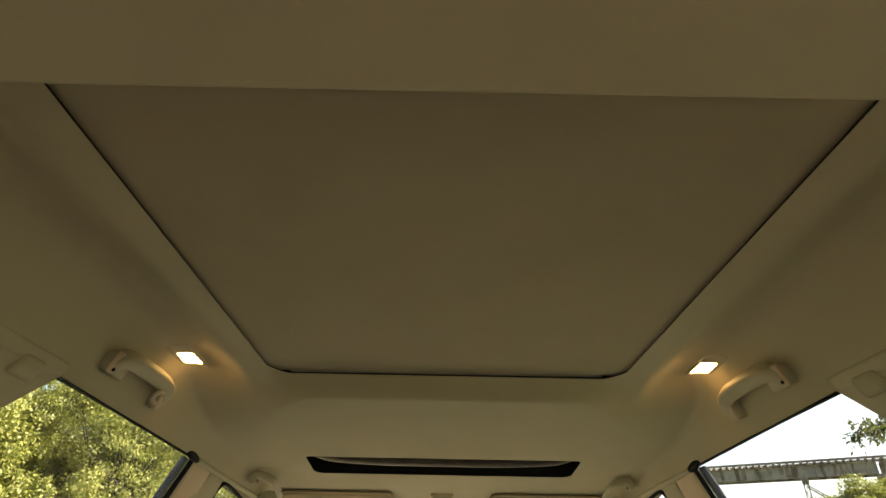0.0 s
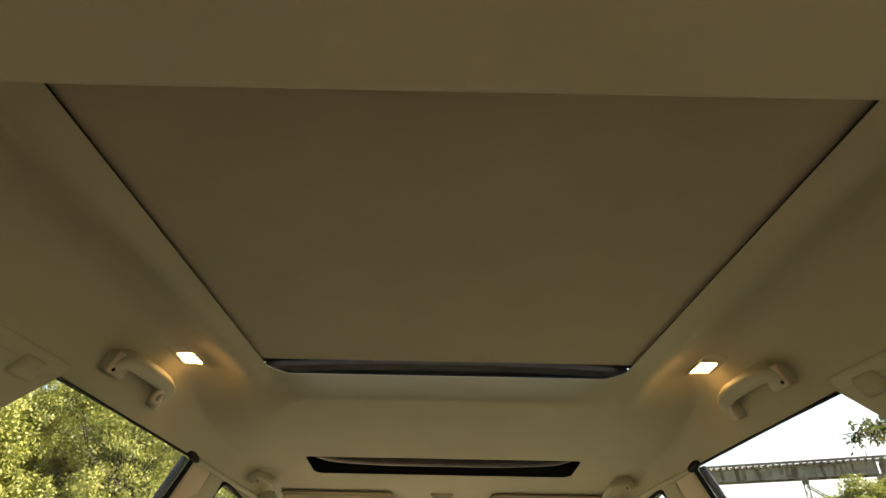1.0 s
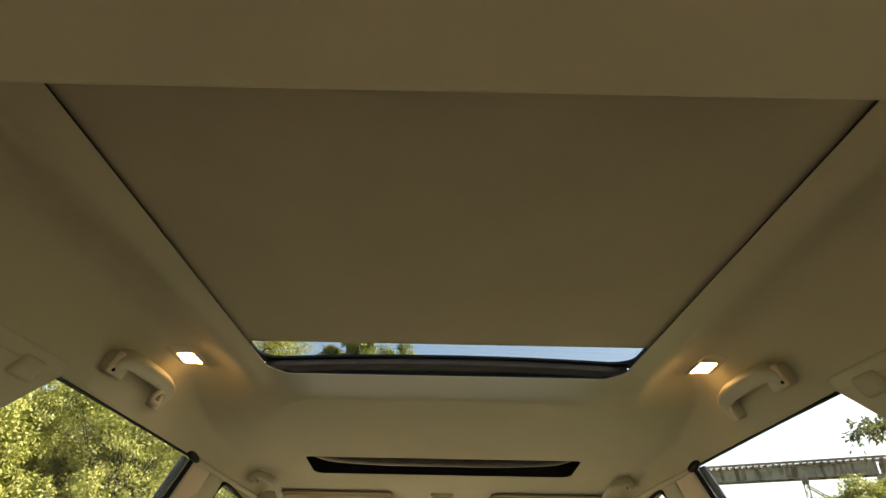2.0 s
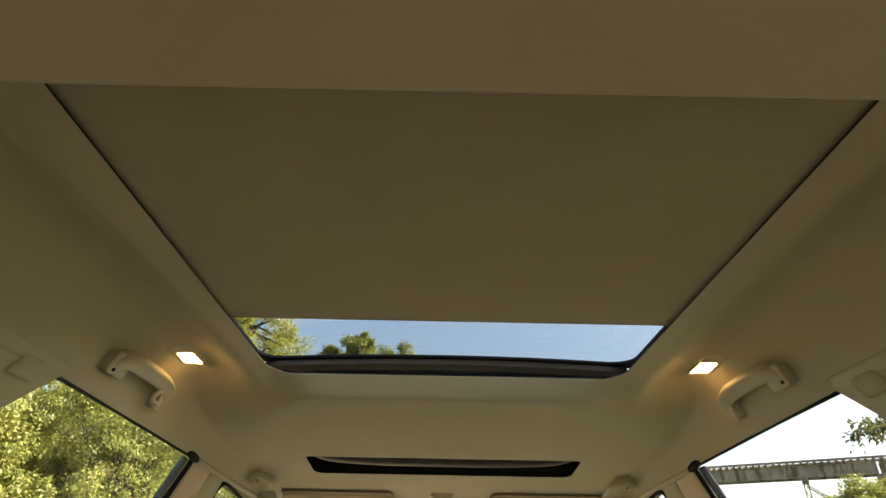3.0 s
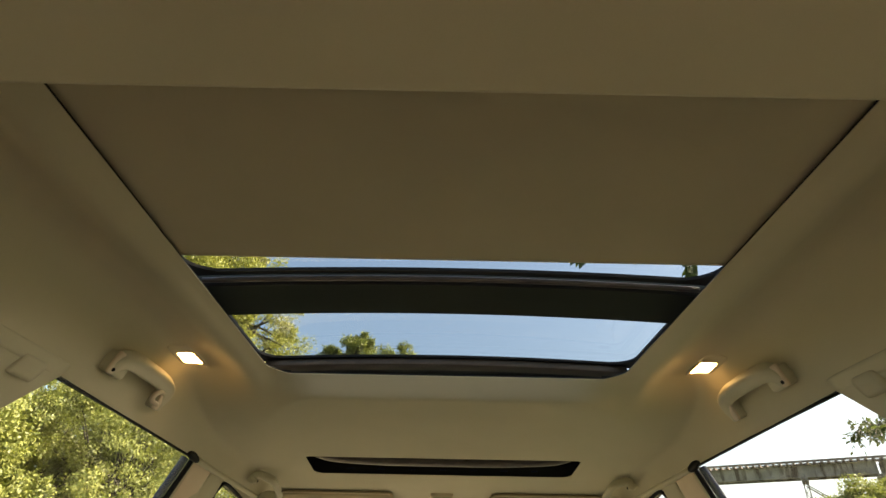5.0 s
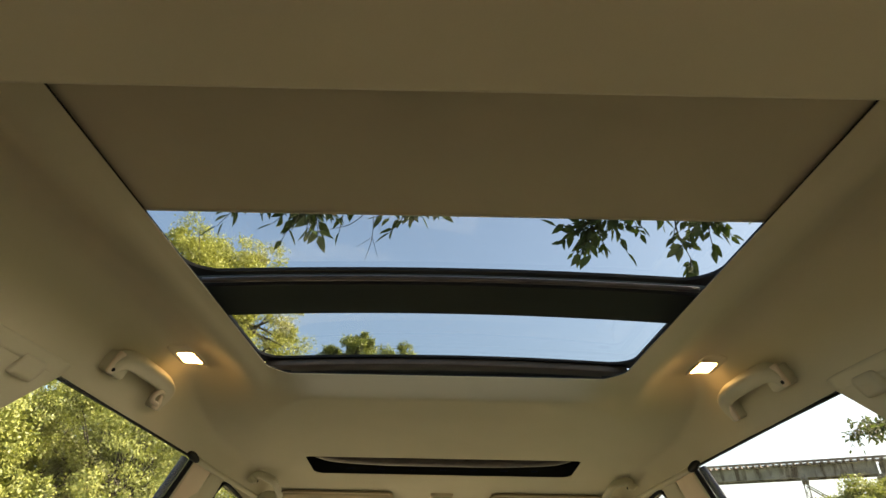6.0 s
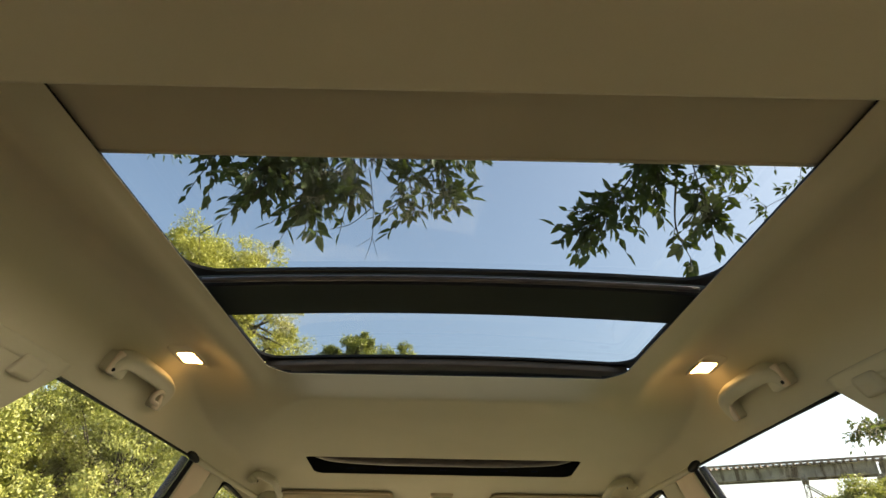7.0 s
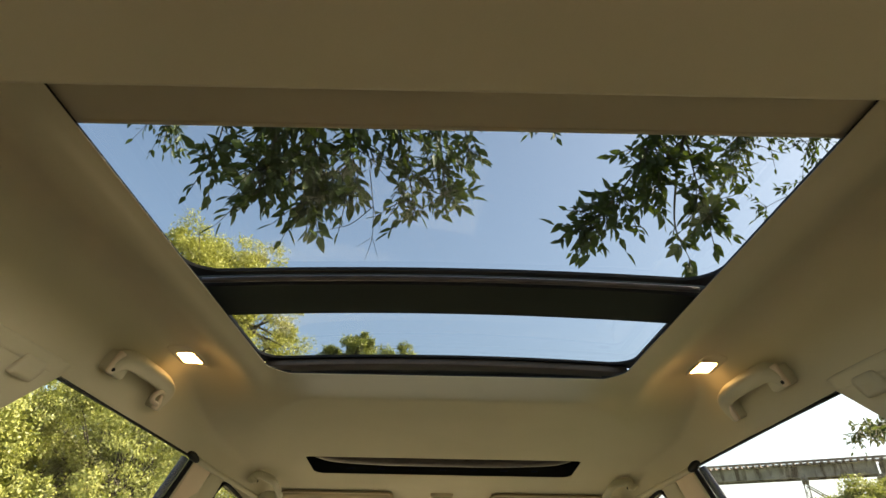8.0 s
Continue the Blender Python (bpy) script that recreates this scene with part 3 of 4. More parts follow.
def pillar_trim(s):
    """Tan cover on the pillar between the doors, in two stepped pieces."""
    t = thing("pillar_trim", "tan moulded plastic pillar cover between the doors", "trim", "pillar covers")

    def panel(name, ys_top, ys_low, z_top, z_low, depth, mat, label=""):
        bm = bmesh.new()
        n = 8
        rows = []
        for k in range(n + 1):
            z = z_top + (z_low - z_top) * k / n
            a = ys_top[0] + (ys_low[0] - ys_top[0]) * k / n
            b = ys_top[1] + (ys_low[1] - ys_top[1]) * k / n
            rows.append([bm.verts.new((s * (wall_x(z, a + (b - a) * u) - d), a + (b - a) * u, z)) for u, d in ((0, -0.004), (0, depth * 0.6), (0.06, depth), (0.94, depth), (1, depth * 0.6), (1, -0.004))])
        for r0, r1 in zip(rows, rows[1:]):
            for j in range(5):
                bm.faces.new((r0[j], r0[j + 1], r1[j + 1], r1[j]))
        bm.faces.new(rows[0])
        part(name, bm, mat, t, label)
    pts = [(s * (rail_x(y) + 0.001), y, rail_height(y) - 0.001) for y in (1.82, 1.90, 2.0, 2.1, 2.25, 2.4, 2.6)]
    tube("rail_cover", pts, 0.009, TAN_PLASTIC, t, "tan rounded roof rail cover", n=30, sides=10)
    # the rear piece has light from the rear side put into its colour
    panel("rear_cover", (1.822, 1.935), (1.70, 1.86), 1.466, 1.0, 0.006, TAN_LIGHT, "pinkish tan smooth cover, colour lightened for side light")
    panel("front_cover", (1.936, 2.026), (1.861, 1.95), 1.455, 1.0, 0.009, TAN_PLASTIC, "tan edge cover")


def quarter_trim(s):
    """The raised trim behind the rear door with a square blanking plate."""
    t = thing("quarter_trim", "tan quarter panel trim with a rounded square cover", "trim", "quarter trims")

    def patch(name, y0, y1, x0, x1, proud, r, label=""):
        """A rounded plate that follows the headliner's side."""
        n, verts, faces = 40, [], []
        cy, cu, hy, hu = (y0 + y1) / 2, (x0 + x1) / 2, (y1 - y0) / 2, (x1 - x0) / 2
        for sc, out in ((0.0, proud), (0.5, proud), (0.93, proud), (1.0, proud * 0.3), (1.0, -0.004)):
            for i in range(n):
                a = 2 * math.pi * i / n
                c, d = math.cos(a), math.sin(a)
                u = cu + hu * sc * math.copysign(abs(c) ** r, c)
                y = cy + hy * sc * math.copysign(abs(d) ** r, d) - 0.05 * (u - cu)
                x = 0.68 + 0.06 * min(u, 1.0) ** 0.8
                z = headliner_height(x, y) - max(u - 1.0, 0) * 0.09
                x = max(x, wall_x(z)) if u > 1 else x
                verts.append((s * (x - out), y, z - out * 0.7))
        for k in range(4):
            for i in range(n):
                faces.append((k * n + i, k * n + (i + 1) % n, (k + 1) * n + (i + 1) % n, (k + 1) * n + i))
        link_mesh(name, verts, faces, TAN_PLASTIC, t, label)
    patch("panel", 0.50, 1.085, 0.80, 1.02, 0.0022, 0.16)
    patch("cover", 0.957, 1.020, 0.925, 1.34, 0.007, 0.28, "rounded square blanking cover")


def visor(s):
    """A padded visor with rounded corners and a piped edge."""
    t = thing("sun_visor", "tan padded sun visor folded against the headliner", "visor", "sun visors")
    m = Matrix.Translation((s * 0.405, 2.462, 1.443)) @ pose(0, 0, 0, -10, 0, 0)
    verts, faces = [], []
    outline = rounded_section(0.436, 0.17, 0.035, 6)
    n = len(outline)
    for inset, z in ((0.010, -0.011), (0.003, -0.008), (0.0, 0.0), (0.003, 0.008), (0.010, 0.011)):
        verts += [m @ Vector((x * (1 - inset / 0.218), y * (1 - inset / 0.085), z)) for x, y in outline]
    for k in range(4):
        faces += [(k * n + i, k * n + (i + 1) % n, (k + 1) * n + (i + 1) % n, (k + 1) * n + i) for i in range(n)]
    faces += [tuple(range(n))[::-1], tuple(range(4 * n, 5 * n))]
    link_mesh("pad", verts, faces, VISOR_CLOTH, t)
    tube("edge_seam", [m @ Vector(p) for p in ((-0.205, -0.071, -0.002), (-0.185, -0.085, -0.002), (0, -0.0858, -0.002), (0.185, -0.085, -0.002), (0.205, -0.071, -0.002))], 0.0026, TAN_LIGHT, t, "light tan edge piping", n=20, sides=6)


def console():
    t = thing("overhead_console", "small tan overhead switch console between the visors", "console")
    part("housing", box_bm(0.09, 0.07, 0.02, (0, 2.445, 1.459), 0.006, 2), TAN_LIGHT, t)
    for x in (-0.018, 0.018):
        part("button", box_bm(0.026, 0.02, 0.008, (x, 2.418, 1.449), 0.003, 2), TAN_PLASTIC, t, "tan push button")


# ---------------------------------------------------------------- outdoors
def leaf_cloud(name, centres, normals, size, mat, parent, label="", aspect=0.5, seed=1, fold=0.12, shaped=False, facing=None):
    """Many separate folded leaves, at the given places and with the given directions."""
    rng = np.random.default_rng(seed)
    n = len(centres)
    d = normals / (np.linalg.norm(normals, axis=1, keepdims=True) + 1e-9)
    r = rng.normal(size=(n, 3))
    s = np.cross(d, r if facing is None else facing)
    s /= np.linalg.norm(s, axis=1, keepdims=True) + 1e-9
    u = np.cross(s, d)
    L = (size * rng.uniform(0.65, 1.25, n))[:, None]
    W = L * aspect * 0.5
    p = centres
    if shaped:
        lift = u * W * fold
        v = np.stack([p, p + d * L * 0.30 + s * W + lift, p + d * L * 0.68 + s * W * 0.68 + lift, p + d * L,
                      p + d * L * 0.68 - s * W * 0.68 + lift, p + d * L * 0.30 - s * W + lift], axis=1).reshape(-1, 3)
        k = np.arange(n) * 6
        tri = np.stack([k, k + 1, k + 2, k, k + 2, k + 3, k, k + 3, k + 4, k, k + 4, k + 5], axis=1).reshape(-1)
    else:
        v = np.stack([p, p + d * L * 0.42 + s * W + u * W * fold, p + d * L, p + d * L * 0.42 - s * W + u * W * fold], axis=1).reshape(-1, 3)
        k = np.arange(n) * 4
        tri = np.stack([k, k + 1, k + 2, k, k + 2, k + 3], axis=1).reshape(-1)
    me = bpy.data.meshes.new(name)
    me.vertices.add(len(v))
    me.vertices.foreach_set("co", v.astype(np.float32).ravel())
    me.loops.add(len(tri))
    me.loops.foreach_set("vertex_index", tri.astype(np.int32))
    me.polygons.add(len(tri) // 3)
    me.polygons.foreach_set("loop_start", (np.arange(len(tri) // 3) * 3).astype(np.int32))
    me.update(calc_edges=True)
    me.validate()
    me.materials.append(mat)
    ob = new(name, me)
    ob.parent = parent
    return tagged(ob, label)


def tree(label, x, y, height, crown_at, radii, clumps, leaves, leaf, mat, seed, name="tree", clump_size=0.22, trunk_r=0.16, sprays=0):
    """Trunk, limbs and a crown of leafy clumps round the limb ends; base at (x, y, 0)."""
    rng = np.random.default_rng(seed)
    t = thing(name, label, "tree", m=pose(x, y, 0))
    c, rad = np.array(crown_at, float), np.array(radii, float)
    top = np.array((c[0], c[1], c[2] + rad[2] * 0.3))
    trunk = smooth_path([(0, 0, -0.1), (0.1, 0.05, height * 0.2), (c[0] * 0.6, c[1] * 0.6, c[2] - rad[2] * 0.6), top], 14)
    v, f = sweep(trunk, circle(trunk_r, 9), [1 - 0.8 * i / 13 for i in range(14)])
    link_mesh("trunk", v, f, BARK, t)
    dirs = rng.normal(size=(clumps, 3))
    dirs /= np.linalg.norm(dirs, axis=1, keepdims=True)
    ends = c + dirs * rad * (rng.uniform(0.35, 1.0, clumps) ** 0.5)[:, None]
    v, f = [], []
    for e in ends:
        a = trunk[6 + int(rng.integers(0, 7))]
        mid = a * 0.45 + e * 0.55 + np.array((0, 0, 0.12 * np.linalg.norm(e - a)))
        pth = smooth_path([a, mid, e], 8)
        vv, ff = sweep(pth, circle(trunk_r * 0.22, 5), [1 - 0.85 * i / 7 for i in range(8)], v0=len(v))
        v += vv
        f += ff
    link_mesh("limbs", v, f, BARK, t, "branching grey limbs")
    per = leaves // clumps
    own = np.repeat(ends, per, axis=0)
    size = np.repeat(rng.uniform(0.6, 1.35, clumps), per)[:, None] * clump_size * float(np.mean(rad))
    off = np.clip(rng.normal(size=own.shape), -1.7, 1.7) * size * np.array((1, 1, 0.62))
    if sprays:
        # leaves gather in small sprays on the face of each clump, with dark gaps between them
        d = rng.normal(size=(clumps, sprays, 3))
        d /= np.linalg.norm(d, axis=2, keepdims=True)
        pick = rng.integers(0, sprays, len(own))
        away = d[np.repeat(np.arange(clumps), per), pick]
        off = (away * 1.25 + np.clip(rng.normal(size=own.shape), -1.8, 1.8) * np.array((0.36, 0.36, 0.24))) * size
    pos = own + off
    outward = off / size + rng.normal(size=own.shape) * 0.55 + np.array((0, 0, 0.35))
    way = rng.normal(size=own.shape) - np.array((0, 0, 0.5))
    leaf_cloud("crown", pos, way, leaf, mat, t, "uneven leafy crown with gaps", seed=seed + 50, facing=outward)
    return t


def spot(px_az, elev, dist):
    """A place by its bearing, its height angle and its distance from the eye."""
    a, e = radians(px_az), radians(elev)
    return np.array(EYE) + dist * np.array((math.sin(a) * math.cos(e), math.cos(a) * math.cos(e), math.sin(e)))


def bough(parent, stations, spread, leaf, twigs, seed, mat=None, thick=0.012, name="bough"):
    """A drooping leafy branch: a limb through the stations, side twigs, and paired leaflets on the twigs."""
    rng = np.random.default_rng(seed)
    base = np.array(stations[0])
    path = [p - base for p in smooth_path(stations, 24)]
    v, f = sweep(path, circle(thick, 6), [1 - 0.75 * i / 23 for i in range(24)])
    pos, face = [], []
    for k in range(twigs):
        i = int(rng.integers(7, 24)) if k > 2 else 23
        a = path[i]
        way = path[min(i + 1, 23)] - path[max(i - 1, 0)]
        way /= np.linalg.norm(way)
        d = way * 0.5 + rng.normal(size=3) * 0.85 + np.array((0, 0, -0.25))
        d /= np.linalg.norm(d)
        length = spread * rng.uniform(0.45, 1.1)
        tip = a + d * length + np.array((0, 0, -0.22 * length))
        pth = smooth_path([a, a + d * length * 0.5, tip], 9)
        vv, ff = sweep(pth, circle(0.0034, 4), [1 - 0.5 * q / 8 for q in range(9)], v0=len(v))
        v += vv
        f += ff
        side = np.cross(d, rng.normal(size=3))
        side /= np.linalg.norm(side)
        for q in (2, 4, 6) if k % 3 else (3, 5, 7):
            tdir = pth[q] - pth[q - 1]
            tdir /= np.linalg.norm(tdir)
            for sg in (-1, 1):
                w = tdir * 0.75 + side * sg * 0.8 + rng.normal(size=3) * 0.25 + np.array((0, 0, -0.40))
                pos.append(pth[q] + rng.normal(size=3) * 0.006)
                face.append(w)
        pos.append(pth[8])
        face.append(d)
    ob = link_mesh(name, v, f, BARK, parent, "thin drooping leafy branch")
    ob.matrix_basis = Matrix.Translation(Vector(base) - parent.matrix_basis.translation)
    leaf_cloud("leaves", np.array(pos), np.array(face), leaf, mat or LEAF_DARK, ob, "dark green pointed leaflets", aspect=0.44, seed=seed + 9, fold=0.3, shaped=True,
               facing=rng.normal(size=(len(pos), 3)) * 0.55 + np.array((0, -0.5, 0.6)))
    return ob


def overhead_tree():
    """The tree behind the car whose boughs hang over the roof."""
    t = thing("ash_tree", "large tree with dark green boughs hanging over the car", "tree", m=pose(0.6, -4.6, 0))
    o = np.array((0.6, -4.6, 0))
    trunk = smooth_path([(0, 0, -0.1), (0.05, 0.1, 2.0), (-0.1, 0.3, 4.2), (0.1, 0.2, 7.0)], 16)
    v, f = sweep(trunk, circle(0.22, 12), [1 - 0.6 * i / 15 for i in range(16)])
    link_mesh("trunk", v, f, BARK, t)
    rng = np.random.default_rng(5)
    # leaf mass added out of view, towards the sun, to shade the roof glass
    ends = np.array((5.4, 5.0, 5.6)) + rng.normal(size=(110, 3)) * np.array((1.2, 0.6, 0.5))
    own = np.repeat(ends, 170, axis=0)
    off = rng.normal(size=own.shape) * 0.32
    leaf_cloud("crown", own + off, off + rng.normal(size=own.shape) * 0.2, 0.14, LEAF_DARK, t, "added out-of-view leaf mass that shades the roof glass", seed=77)
    v, f = [], []
    for e in ends[::2]:
        a = trunk[8 + int(rng.integers(0, 8))]
        vv, ff = sweep(smooth_path([a, a * 0.4 + e * 0.6 + np.array((0, 0, 0.3)), e], 7), circle(0.035, 5), [1 - 0.12 * i for i in range(7)], v0=len(v))
        v += vv
        f += ff
    link_mesh("shade_crown_limbs", v, f, BARK, t, "added grey limbs that carry the shading leaf mass")
    hangs = []
    plans = [  # bearing, height angle and distance of root, middle and tip; reach of twigs, leaflet, twigs
        [(-20, 50, 3.3), (-20.5, 40, 3.0), (-21.0, 33.2, 2.85), 0.20, 0.092, 36],
        [(-16, 50, 3.3), (-16, 40, 3.0), (-15.4, 33.2, 2.85), 0.20, 0.092, 36],
        [(-18, 50, 3.6), (-18.5, 42, 3.3), (-18.2, 35.5, 3.2), 0.24, 0.092, 34],
        [(-12, 50, 3.4), (-11.5, 42, 3.1), (-11.0, 36.0, 3.0), 0.22, 0.090, 30],
        [(-8, 50, 3.4), (-6, 42, 3.1), (-3.2, 33.6, 3.0), 0.20, 0.088, 28],
        [(-4, 49, 3.4), (-1, 42, 3.2), (0.2, 35.2, 3.05), 0.18, 0.088, 24],
        [(0, 48, 3.6), (2.2, 43, 3.4), (3.2, 39.6, 3.3), 0.16, 0.085, 12],
        [(-27, 46, 3.4), (-26.5, 39, 3.2), (-26.6, 34.8, 3.05), 0.17, 0.092, 13],
        [(12, 48, 3.7), (12.6, 44, 3.5), (13.2, 41.6, 3.4), 0.13, 0.080, 7],
        [(-38, 44, 5.6), (-34.5, 40, 5.3), (-32.0, 37.0, 5.1), 0.30, 0.075, 36],
        [(30, 46, 3.5), (24.0, 37.0, 3.2), (16.4, 30.6, 3.0), 0.19, 0.084, 44],
        [(27, 46, 3.6), (26, 39, 3.3), (24.6, 33.4, 3.15), 0.17, 0.084, 18],
        [(30, 46, 3.6), (28.6, 37, 3.3), (28.8, 30.0, 3.1), 0.16, 0.084, 30],
        [(27, 35, 3.3), (25.6, 30, 3.2), (26.3, 26.6, 3.1), 0.08, 0.074, 4],
        [(40, 46, 5.8), (35.5, 39.5, 5.4), (32.2, 33.6, 5.2), 0.30, 0.075, 50],
        [(48, 44, 6.0), (43, 37, 5.6), (39.2, 33.6, 5.4), 0.26, 0.070, 26],
        [(45, 46, 6.0), (40, 40, 5.6), (35.8, 36.4, 5.4), 0.34, 0.075, 44],
        [(46, 36, 5.6), (39, 31, 5.4), (34.2, 29.6, 5.3), 0.18, 0.07, 9],
    ]
    for i, (a, b, c, spread, leaf, n) in enumerate(plans):
        leaf, n = leaf * 0.86, int(n * (1.9 if a[2] > 5 else 1.5))
        start, mid, tip = spot(*a), spot(*b), spot(*c)
        hangs.append(bough(t, [start, mid, tip], spread, leaf, n, 300 + i, thick=0.0075))
        fork = trunk[9 + i % 6]
        root = start - o
        pts = [fork, fork * 0.55 + root * 0.45 + np.array((0, 0, 0.5)), root]
        tube("limb", pts, 0.05, BARK, t, "long arching limb", n=16, sides=7, taper=0.16)
    bare = [spot(-9, 37, 2.95), spot(-8.2, 33.5, 2.9), spot(-8.0, 30.5, 2.88), spot(-8.6, 28.2, 2.88)]
    for fork in ((-7.2, 28.6), (-9.6, 29.4), (-7.0, 31.0)):
        tube("bare_twig", [p - o for p in (bare[2] if fork[1] < 31 else bare[1], spot(*fork, 2.88))], 0.0018, BARK, t, "thin bare twig", n=4, sides=4, taper=0.5)
    tube("bare_twig", [p - o for p in bare], 0.0026, BARK, t, "thin bare twig", n=14, sides=5, taper=0.4)
    tube("bare_twig", [p - o for p in (spot(-8.2, 33.5, 2.9), spot(-10.5, 31.6, 2.9), spot(-12.8, 30.8, 2.9))], 0.0028, BARK, t, "thin bare twig", n=10, sides=5, taper=0.5)
    return hangs


def side_tree():
    t = thing("street_tree", "tree beside the road with a low leafy bough", "tree", m=pose(9.6, 8.2, 0))
    trunk = smooth_path([(0, 0, -0.1), (0.05, 0, 2.2), (-0.2, 0.1, 5.0)], 12)
    v, f = sweep(trunk, circle(0.15, 10), [1 - 0.5 * i / 11 for i in range(12)])
    link_mesh("trunk", v, f, BARK, t)
    b = bough(t, [spot(44, 13.2, 11.5), spot(39.5, 11.4, 10.6), spot(35.5, 10.6, 10.0)], 0.24, 0.088, 95, 61, LEAF_DARK, 0.025)
    tube("limb", [trunk[8], (trunk[8] + np.array((-0.4, -0.1, 0.2))), spot(44, 13.2, 11.5) - np.array((9.6, 8.2, 0))], 0.05, BARK, t, "short side limb", n=10, sides=7, taper=0.5)
    return b


def bridge():
    """A railway trestle: riveted plate girders on lattice towers, ties on top."""
    az, dist = radians(31), 70.0
    t = thing("railway_trestle", "weathered grey steel plate girder railway trestle", "bridge",
              m=Matrix.Translation((math.sin(az) * dist, math.cos(az) * dist, 0)) @ pose(0, 0, 0, 0, 0, -31.0))
    top, depth = 11.35, 1.15
    for k, (x0, x1) in enumerate(((-46, -21.6), (-21.4, 6.1), (6.4, 28.6), (28.8, 46))):
        for yy in (-0.9, 0.9):
            bm = box_bm(x1 - x0, 0.03, depth, ((x0 + x1) / 2, yy, top - depth / 2))
            g = part("girder", bm, STEEL, t, "rust-streaked plate girder", smooth=False)
            for z in (top - 0.03, top - depth + 0.03):
                part("flange", box_bm(x1 - x0, 0.36, 0.06, ((x0 + x1) / 2, yy, z)), STEEL, g, smooth=False)
            n = max(int((x1 - x0) / 1.35), 2)
            for i in range(n + 1):
                part("stiffener", box_bm(0.09, 0.12, depth - 0.13, (x0 + 0.06 + (x1 - x0 - 0.12) * i / n, yy - 0.076, top - depth / 2)), STEEL, g, smooth=False)
    me = None
    for i in range(150):
        x = -45 + i * 0.6
        if me is None:
            first = part("tie", box_bm(0.24, 3.0, 0.26, (0, 0, 0), 0.02, 1), TIE_WOOD, t, smooth=False)
            me, ob = first.data, first
        else:
            ob = new("tie", me)
            ob.parent = t
        ob.matrix_basis = pose(x, random.uniform(-0.12, 0.06), top + 0.135, 0, 0, random.uniform(-1.5, 1.5))
    for yy in (-0.75, 0.75):
        part("rail", box_bm(91, 0.07, 0.16, (0, yy, top + 0.35)), STEEL, t, "steel rail", smooth=False)
    for yy in (-1.35, 1.35):
        part("guard_timber", box_bm(91, 0.2, 0.12, (0, yy, top + 0.325)), TIE_WOOD, t, "grey guard timber", smooth=False)
    # towers: pairs of lattice legs, struts and rods
    def beam(name, a, b, w, parent, label="", mat=STEEL):
        a, b = Vector(a), Vector(b)
        d = b - a
        bm = box_bm(w, w, d.length)
        bmesh.ops.transform(bm, matrix=Matrix.Translation((a + b) / 2) @ d.to_track_quat("Z", "Y").to_matrix().to_4x4(), verts=bm.verts)
        return part(name, bm, mat, parent, label, smooth=False)
    foot = top - depth
    for xa, xb in ((-21.5, -14.5), (0.0, 6.25), (21.5, 28.7)):
        for yy, lean in ((-0.9, -2.0), (0.9, 2.0)):
            legs = []
            for x in (xa, xb):
                part("bearing", box_bm(0.62, 0.55, 0.34, (x, yy, foot - 0.18), 0.04, 1), STEEL, t, "bearing shoe", smooth=False)
                for dx in (-0.2, 0.2):
                    leg = beam("leg", (x + dx, yy, foot - 0.34), (x + dx, yy + lean, 0), 0.09, t, "lattice tower leg")
                n = 22
                for i in range(n):
                    u0, u1 = i / n, (i + 1) / n
                    z0, z1 = (foot - 0.34) * (1 - u0), (foot - 0.34) * (1 - u1)
                    sgn = 0.2 if i % 2 else -0.2
                    beam("lacing", (x + sgn, yy + lean * u0, z0), (x - sgn, yy + lean * u1, z1), 0.05, leg)
            zt, zm = foot - 0.55, foot * 0.45
            beam("rod", (xa, yy, zt), (xb, yy + lean * 0.5, zm), 0.11, t, "diagonal brace rod")
            beam("rod", (xb, yy, zt), (xa, yy + lean * 0.5, zm), 0.11, t, "diagonal brace rod")
            beam("strut", (xa, yy + lean * 0.5, zm), (xb, yy + lean * 0.5, zm), 0.22, t, "horizontal strut")


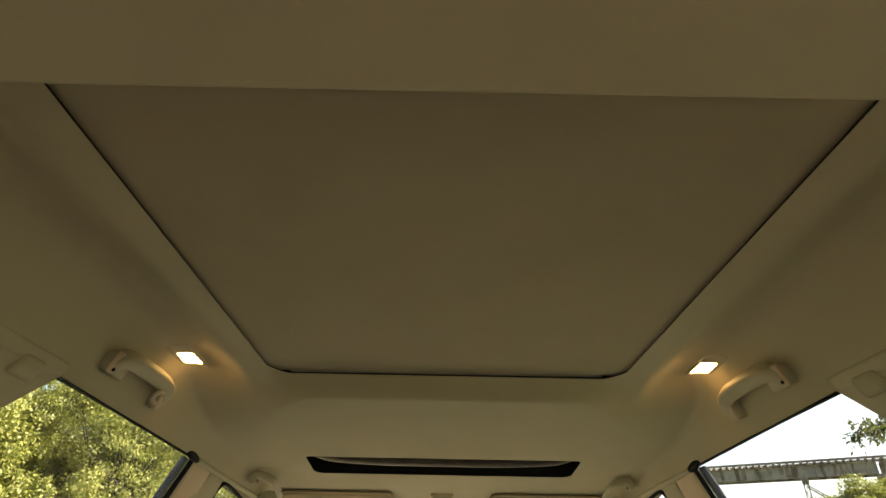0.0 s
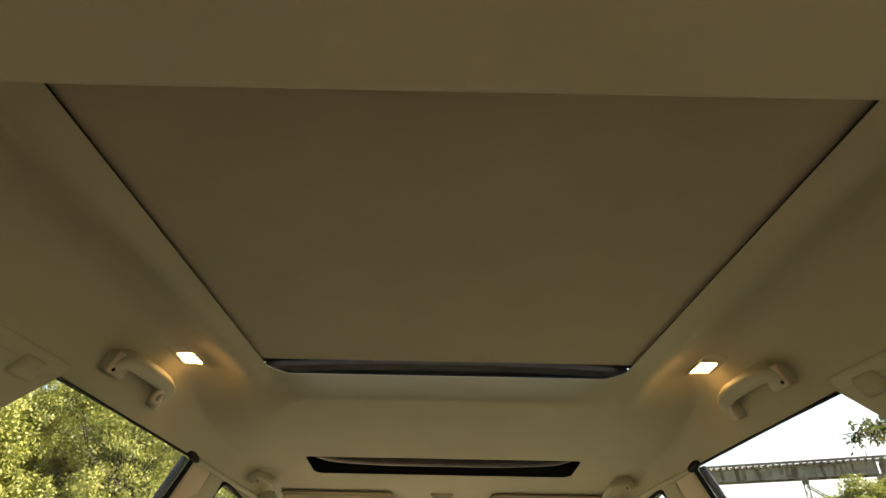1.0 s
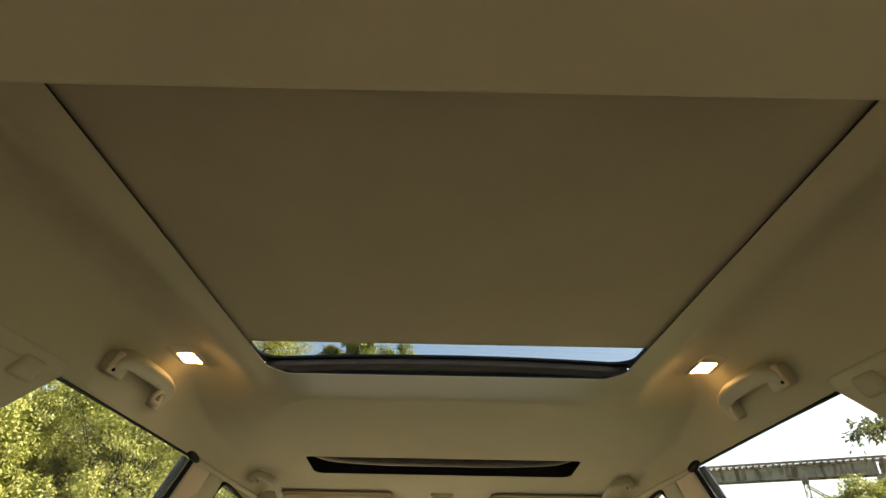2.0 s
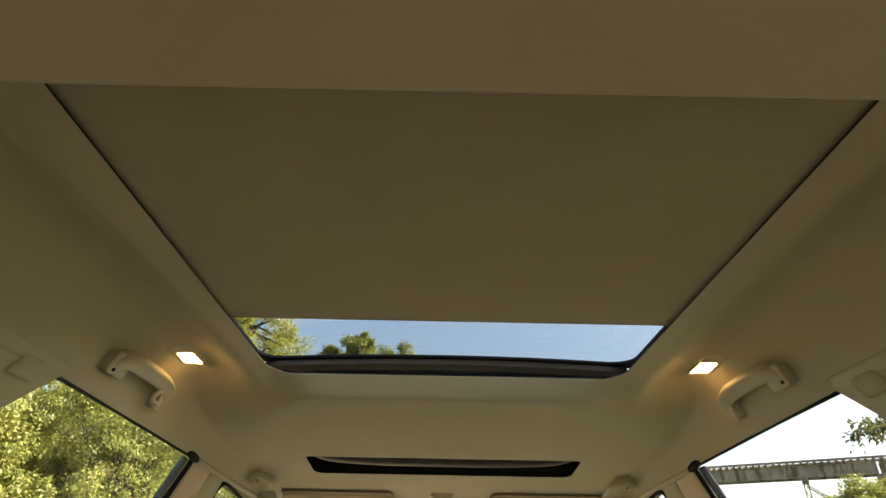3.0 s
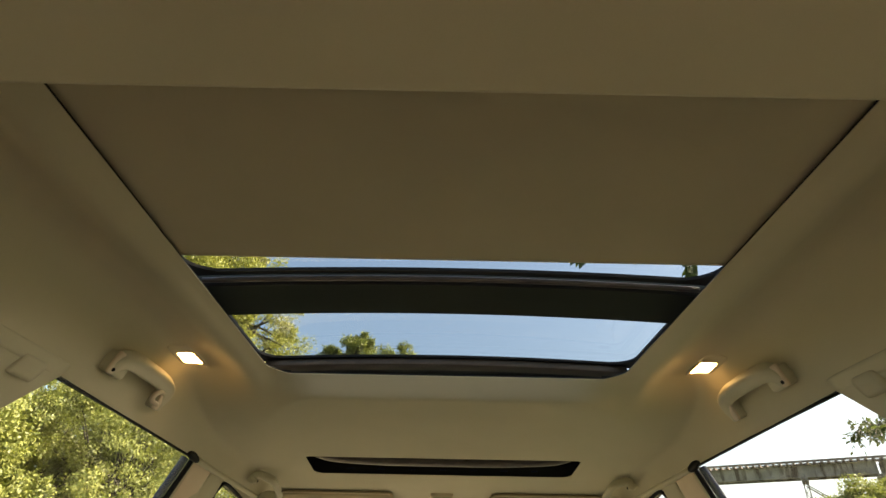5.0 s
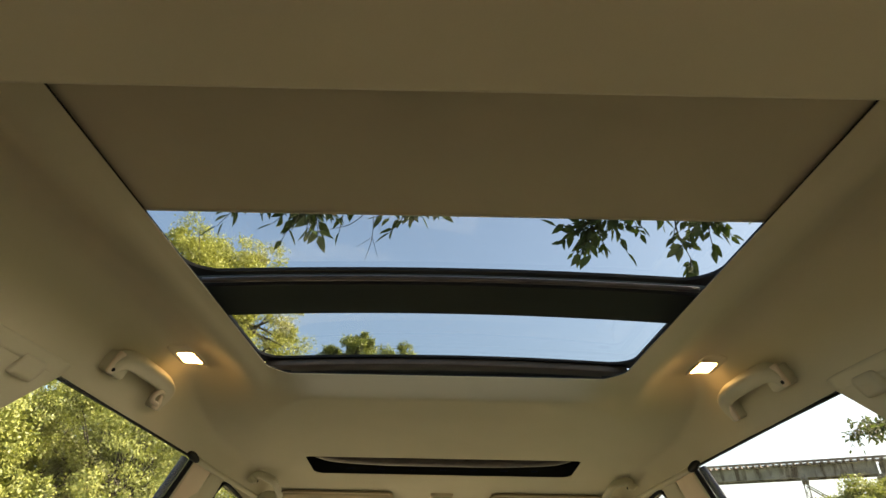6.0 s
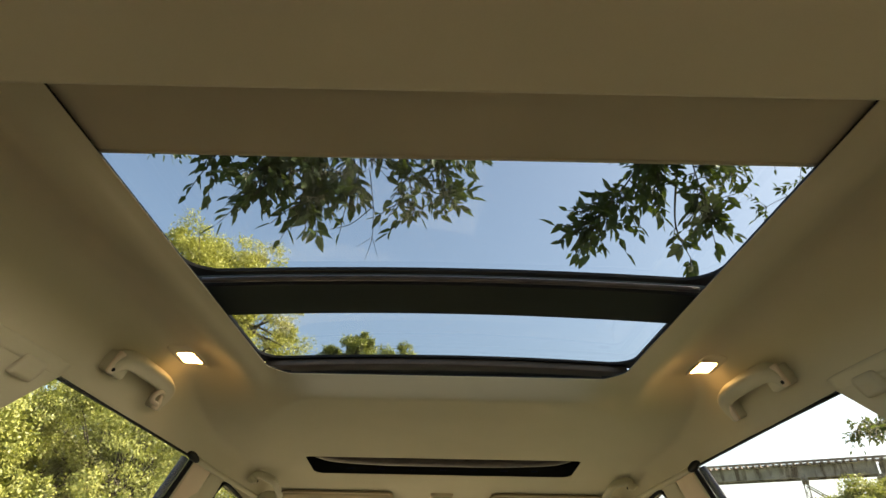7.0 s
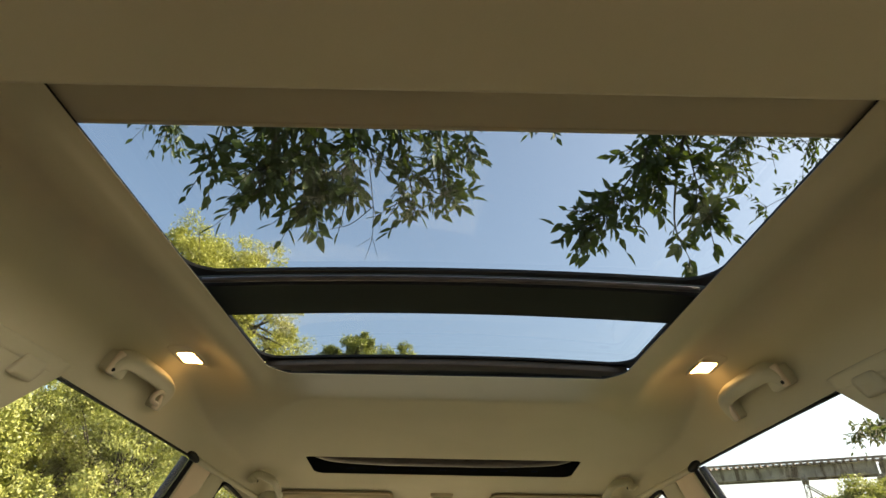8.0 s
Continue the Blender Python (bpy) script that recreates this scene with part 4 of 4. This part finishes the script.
def outdoors():
    n, R = 48, 900.0
    v, f = [(0, 0, 0)], []
    for k, r in enumerate((6, 25, 90, 300, R)):
        v += [(r * math.cos(2 * math.pi * i / n), r * math.sin(2 * math.pi * i / n), 0) for i in range(n)]
        for i in range(n):
            j = (i + 1) % n
            f.append((0, 1 + i, 1 + j) if k == 0 else (1 + (k - 1) * n + i, 1 + k * n + i, 1 + k * n + j, 1 + (k - 1) * n + j))
    tagged(link_mesh("ground", v, f, GRASS), "short green grass ground", "ground", kind="structure")
    bridge()
    # thicket beside the car
    for i, (az, d, zc, rr, rz, nl) in enumerate(((-41, 11.5, 2.6, 1.9, 2.0, 34000), (-34, 12.5, 2.5, 1.9, 2.0, 42000), (-27.5, 12.0, 2.4, 1.7, 2.1, 40000), (-22.5, 13.5, 2.4, 1.6, 1.9, 26000), (-31, 16.5, 3.4, 2.6, 2.3, 30000), (-27.5, 14.5, 1.9, 2.0, 1.5, 26000), (-28.5, 10.6, 1.35, 1.25, 1.0, 15000), (-36, 10.4, 1.3, 1.2, 1.0, 15000))):
        p = spot(az, 0, d)
        tree("leafy sunlit yellow-green tree in a dense thicket", p[0], p[1], 4, (0, 0, zc), (rr, rr, rz), 95, int(nl * 2.2), 0.062, LEAF_SUNNY, 20 + i, clump_size=0.135, trunk_r=0.10, sprays=9)
    # the tall tree whose top shows through the roof glass
    p = spot(-23.4, 0, 16)
    tree("tall yellow-green tree with an open sunlit crown", p[0], p[1], 9, (0.0, 0, 7.25), (2.65, 2.6, 2.35), 150, 95000, 0.078, LEAF_YELLOW, 43, clump_size=0.115, trunk_r=0.3, sprays=8)
    for az, d, zc, r, rz, sd in ((-11.0, 31, 11.0, 0.75, 1.2, 47), (-8.3, 30, 11.5, 0.85, 1.25, 44), (-4.6, 34, 12.4, 1.1, 1.6, 45)):
        p = spot(az, 0, d)
        tree("distant green tree with a rounded crown", p[0], p[1], 10, (0, 0, zc), (r, r, rz), 40, 9000, 0.15, LEAF_SUNNY, sd, clump_size=0.17)
    for az, d, zc, r, rz, sd in ((30.9, 57, 4.1, 1.7, 1.9, 55), (32.3, 56, 4.9, 2.0, 2.2, 51), (34.4, 54, 5.4, 2.4, 2.6, 52), (37.2, 56, 5.7, 2.6, 2.8, 53), (40.5, 57, 5.2, 2.6, 2.8, 54)):
        p = spot(az, 0, d)
        tree("bushy sunlit green tree near the trestle", p[0], p[1], 4, (0, 0, zc), (r, r, rz), 70, 34000, 0.2, LEAF_SUNNY, sd, clump_size=0.16)


def glass_ends():
    for name, pts, pane in (("window_7", [(-0.64, 2.74, 1.39), (0.64, 2.74, 1.39), (0.84, 3.4, 0.96), (-0.84, 3.4, 0.96)], SIDE_GLASS),
                      ("window_8", [(-0.74, -1.3, 1.48), (0.74, -1.3, 1.48), (0.92, -1.3, 0.94), (-0.92, -1.3, 0.94)], REAR_GLASS)):
        bm = bmesh.new()
        vs = [bm.verts.new(p) for p in pts]
        r = bmesh.ops.extrude_face_region(bm, geom=[bm.faces.new(vs)])
        bmesh.ops.translate(bm, vec=(0, 0.004, 0.003), verts=[e for e in r["geom"] if isinstance(e, bmesh.types.BMVert)])
        ob = part(name, bm, pane, smooth=False)
        ob.visible_shadow = False
        tagged(ob, "clear raked windscreen glass of the car" if pane is SIDE_GLASS else "clear rear window of the car", "window", kind="structure")


headliner()
for wall_name, side, number in (("wall_left", -1, 1), ("wall_right", 1, 4)):
    _, openings = side_wall(wall_name, side)
    side_windows(side, openings, number)
    window_trim(side)
    pillar_trim(side)
    quarter_trim(side)
    rear_handle(side, side < 0)
    grab_handle(side, 2.108, 2.264, 1.470, 0.618, "front grab handles", "tan plastic grab handle above the front door", inward=0.036, rise=0.002, fall=0.050, w=0.022, h=0.026)
    reading_lamp(side)
    visor(side)
shell()
glass_ends()
sunroof()
shade = sunshade()
console()
outdoors()
boughs = overhead_tree()
low_bough = side_tree()

SHADE_ROWS = [(0.0, 1.490), (0.40, 1.484), (0.5, 1.467), (0.6, 1.448), (0.8, 1.414), (1.0, 1.389), (1.5, 1.333), (2.2, 1.238), (2.8, 1.156), (3.5, 1.066), (4.0, 1.000),
              (4.5, 0.933), (5.2, 0.832), (5.8, 0.749), (6.2, 0.699), (6.6, 0.644), (7.0, 0.590), (7.3, 0.546), (7.4, 0.535), (7.5, 0.534), (8.0, 0.534)]


def motions():
    walk(shade, [(t, pose(0, y * 0.987, 1.643)) for t, y in SHADE_ROWS])
    for k, ob in enumerate(boughs + [low_bough]):
        base = ob.matrix_basis.copy()
        amp = 0.35 if k < len(boughs) else 0.55
        rows = []
        for i in range(17):
            t = i * 0.5
            a = amp * math.sin(2 * math.pi * (t / 2.6 + 0.17 * k))
            b = amp * 0.7 * math.sin(2 * math.pi * (t / 3.7 + 0.31 * k))
            rows.append((t, base @ pose(0, 0, 0, a, b, a * 0.6)))
        walk(ob, rows)


motions()
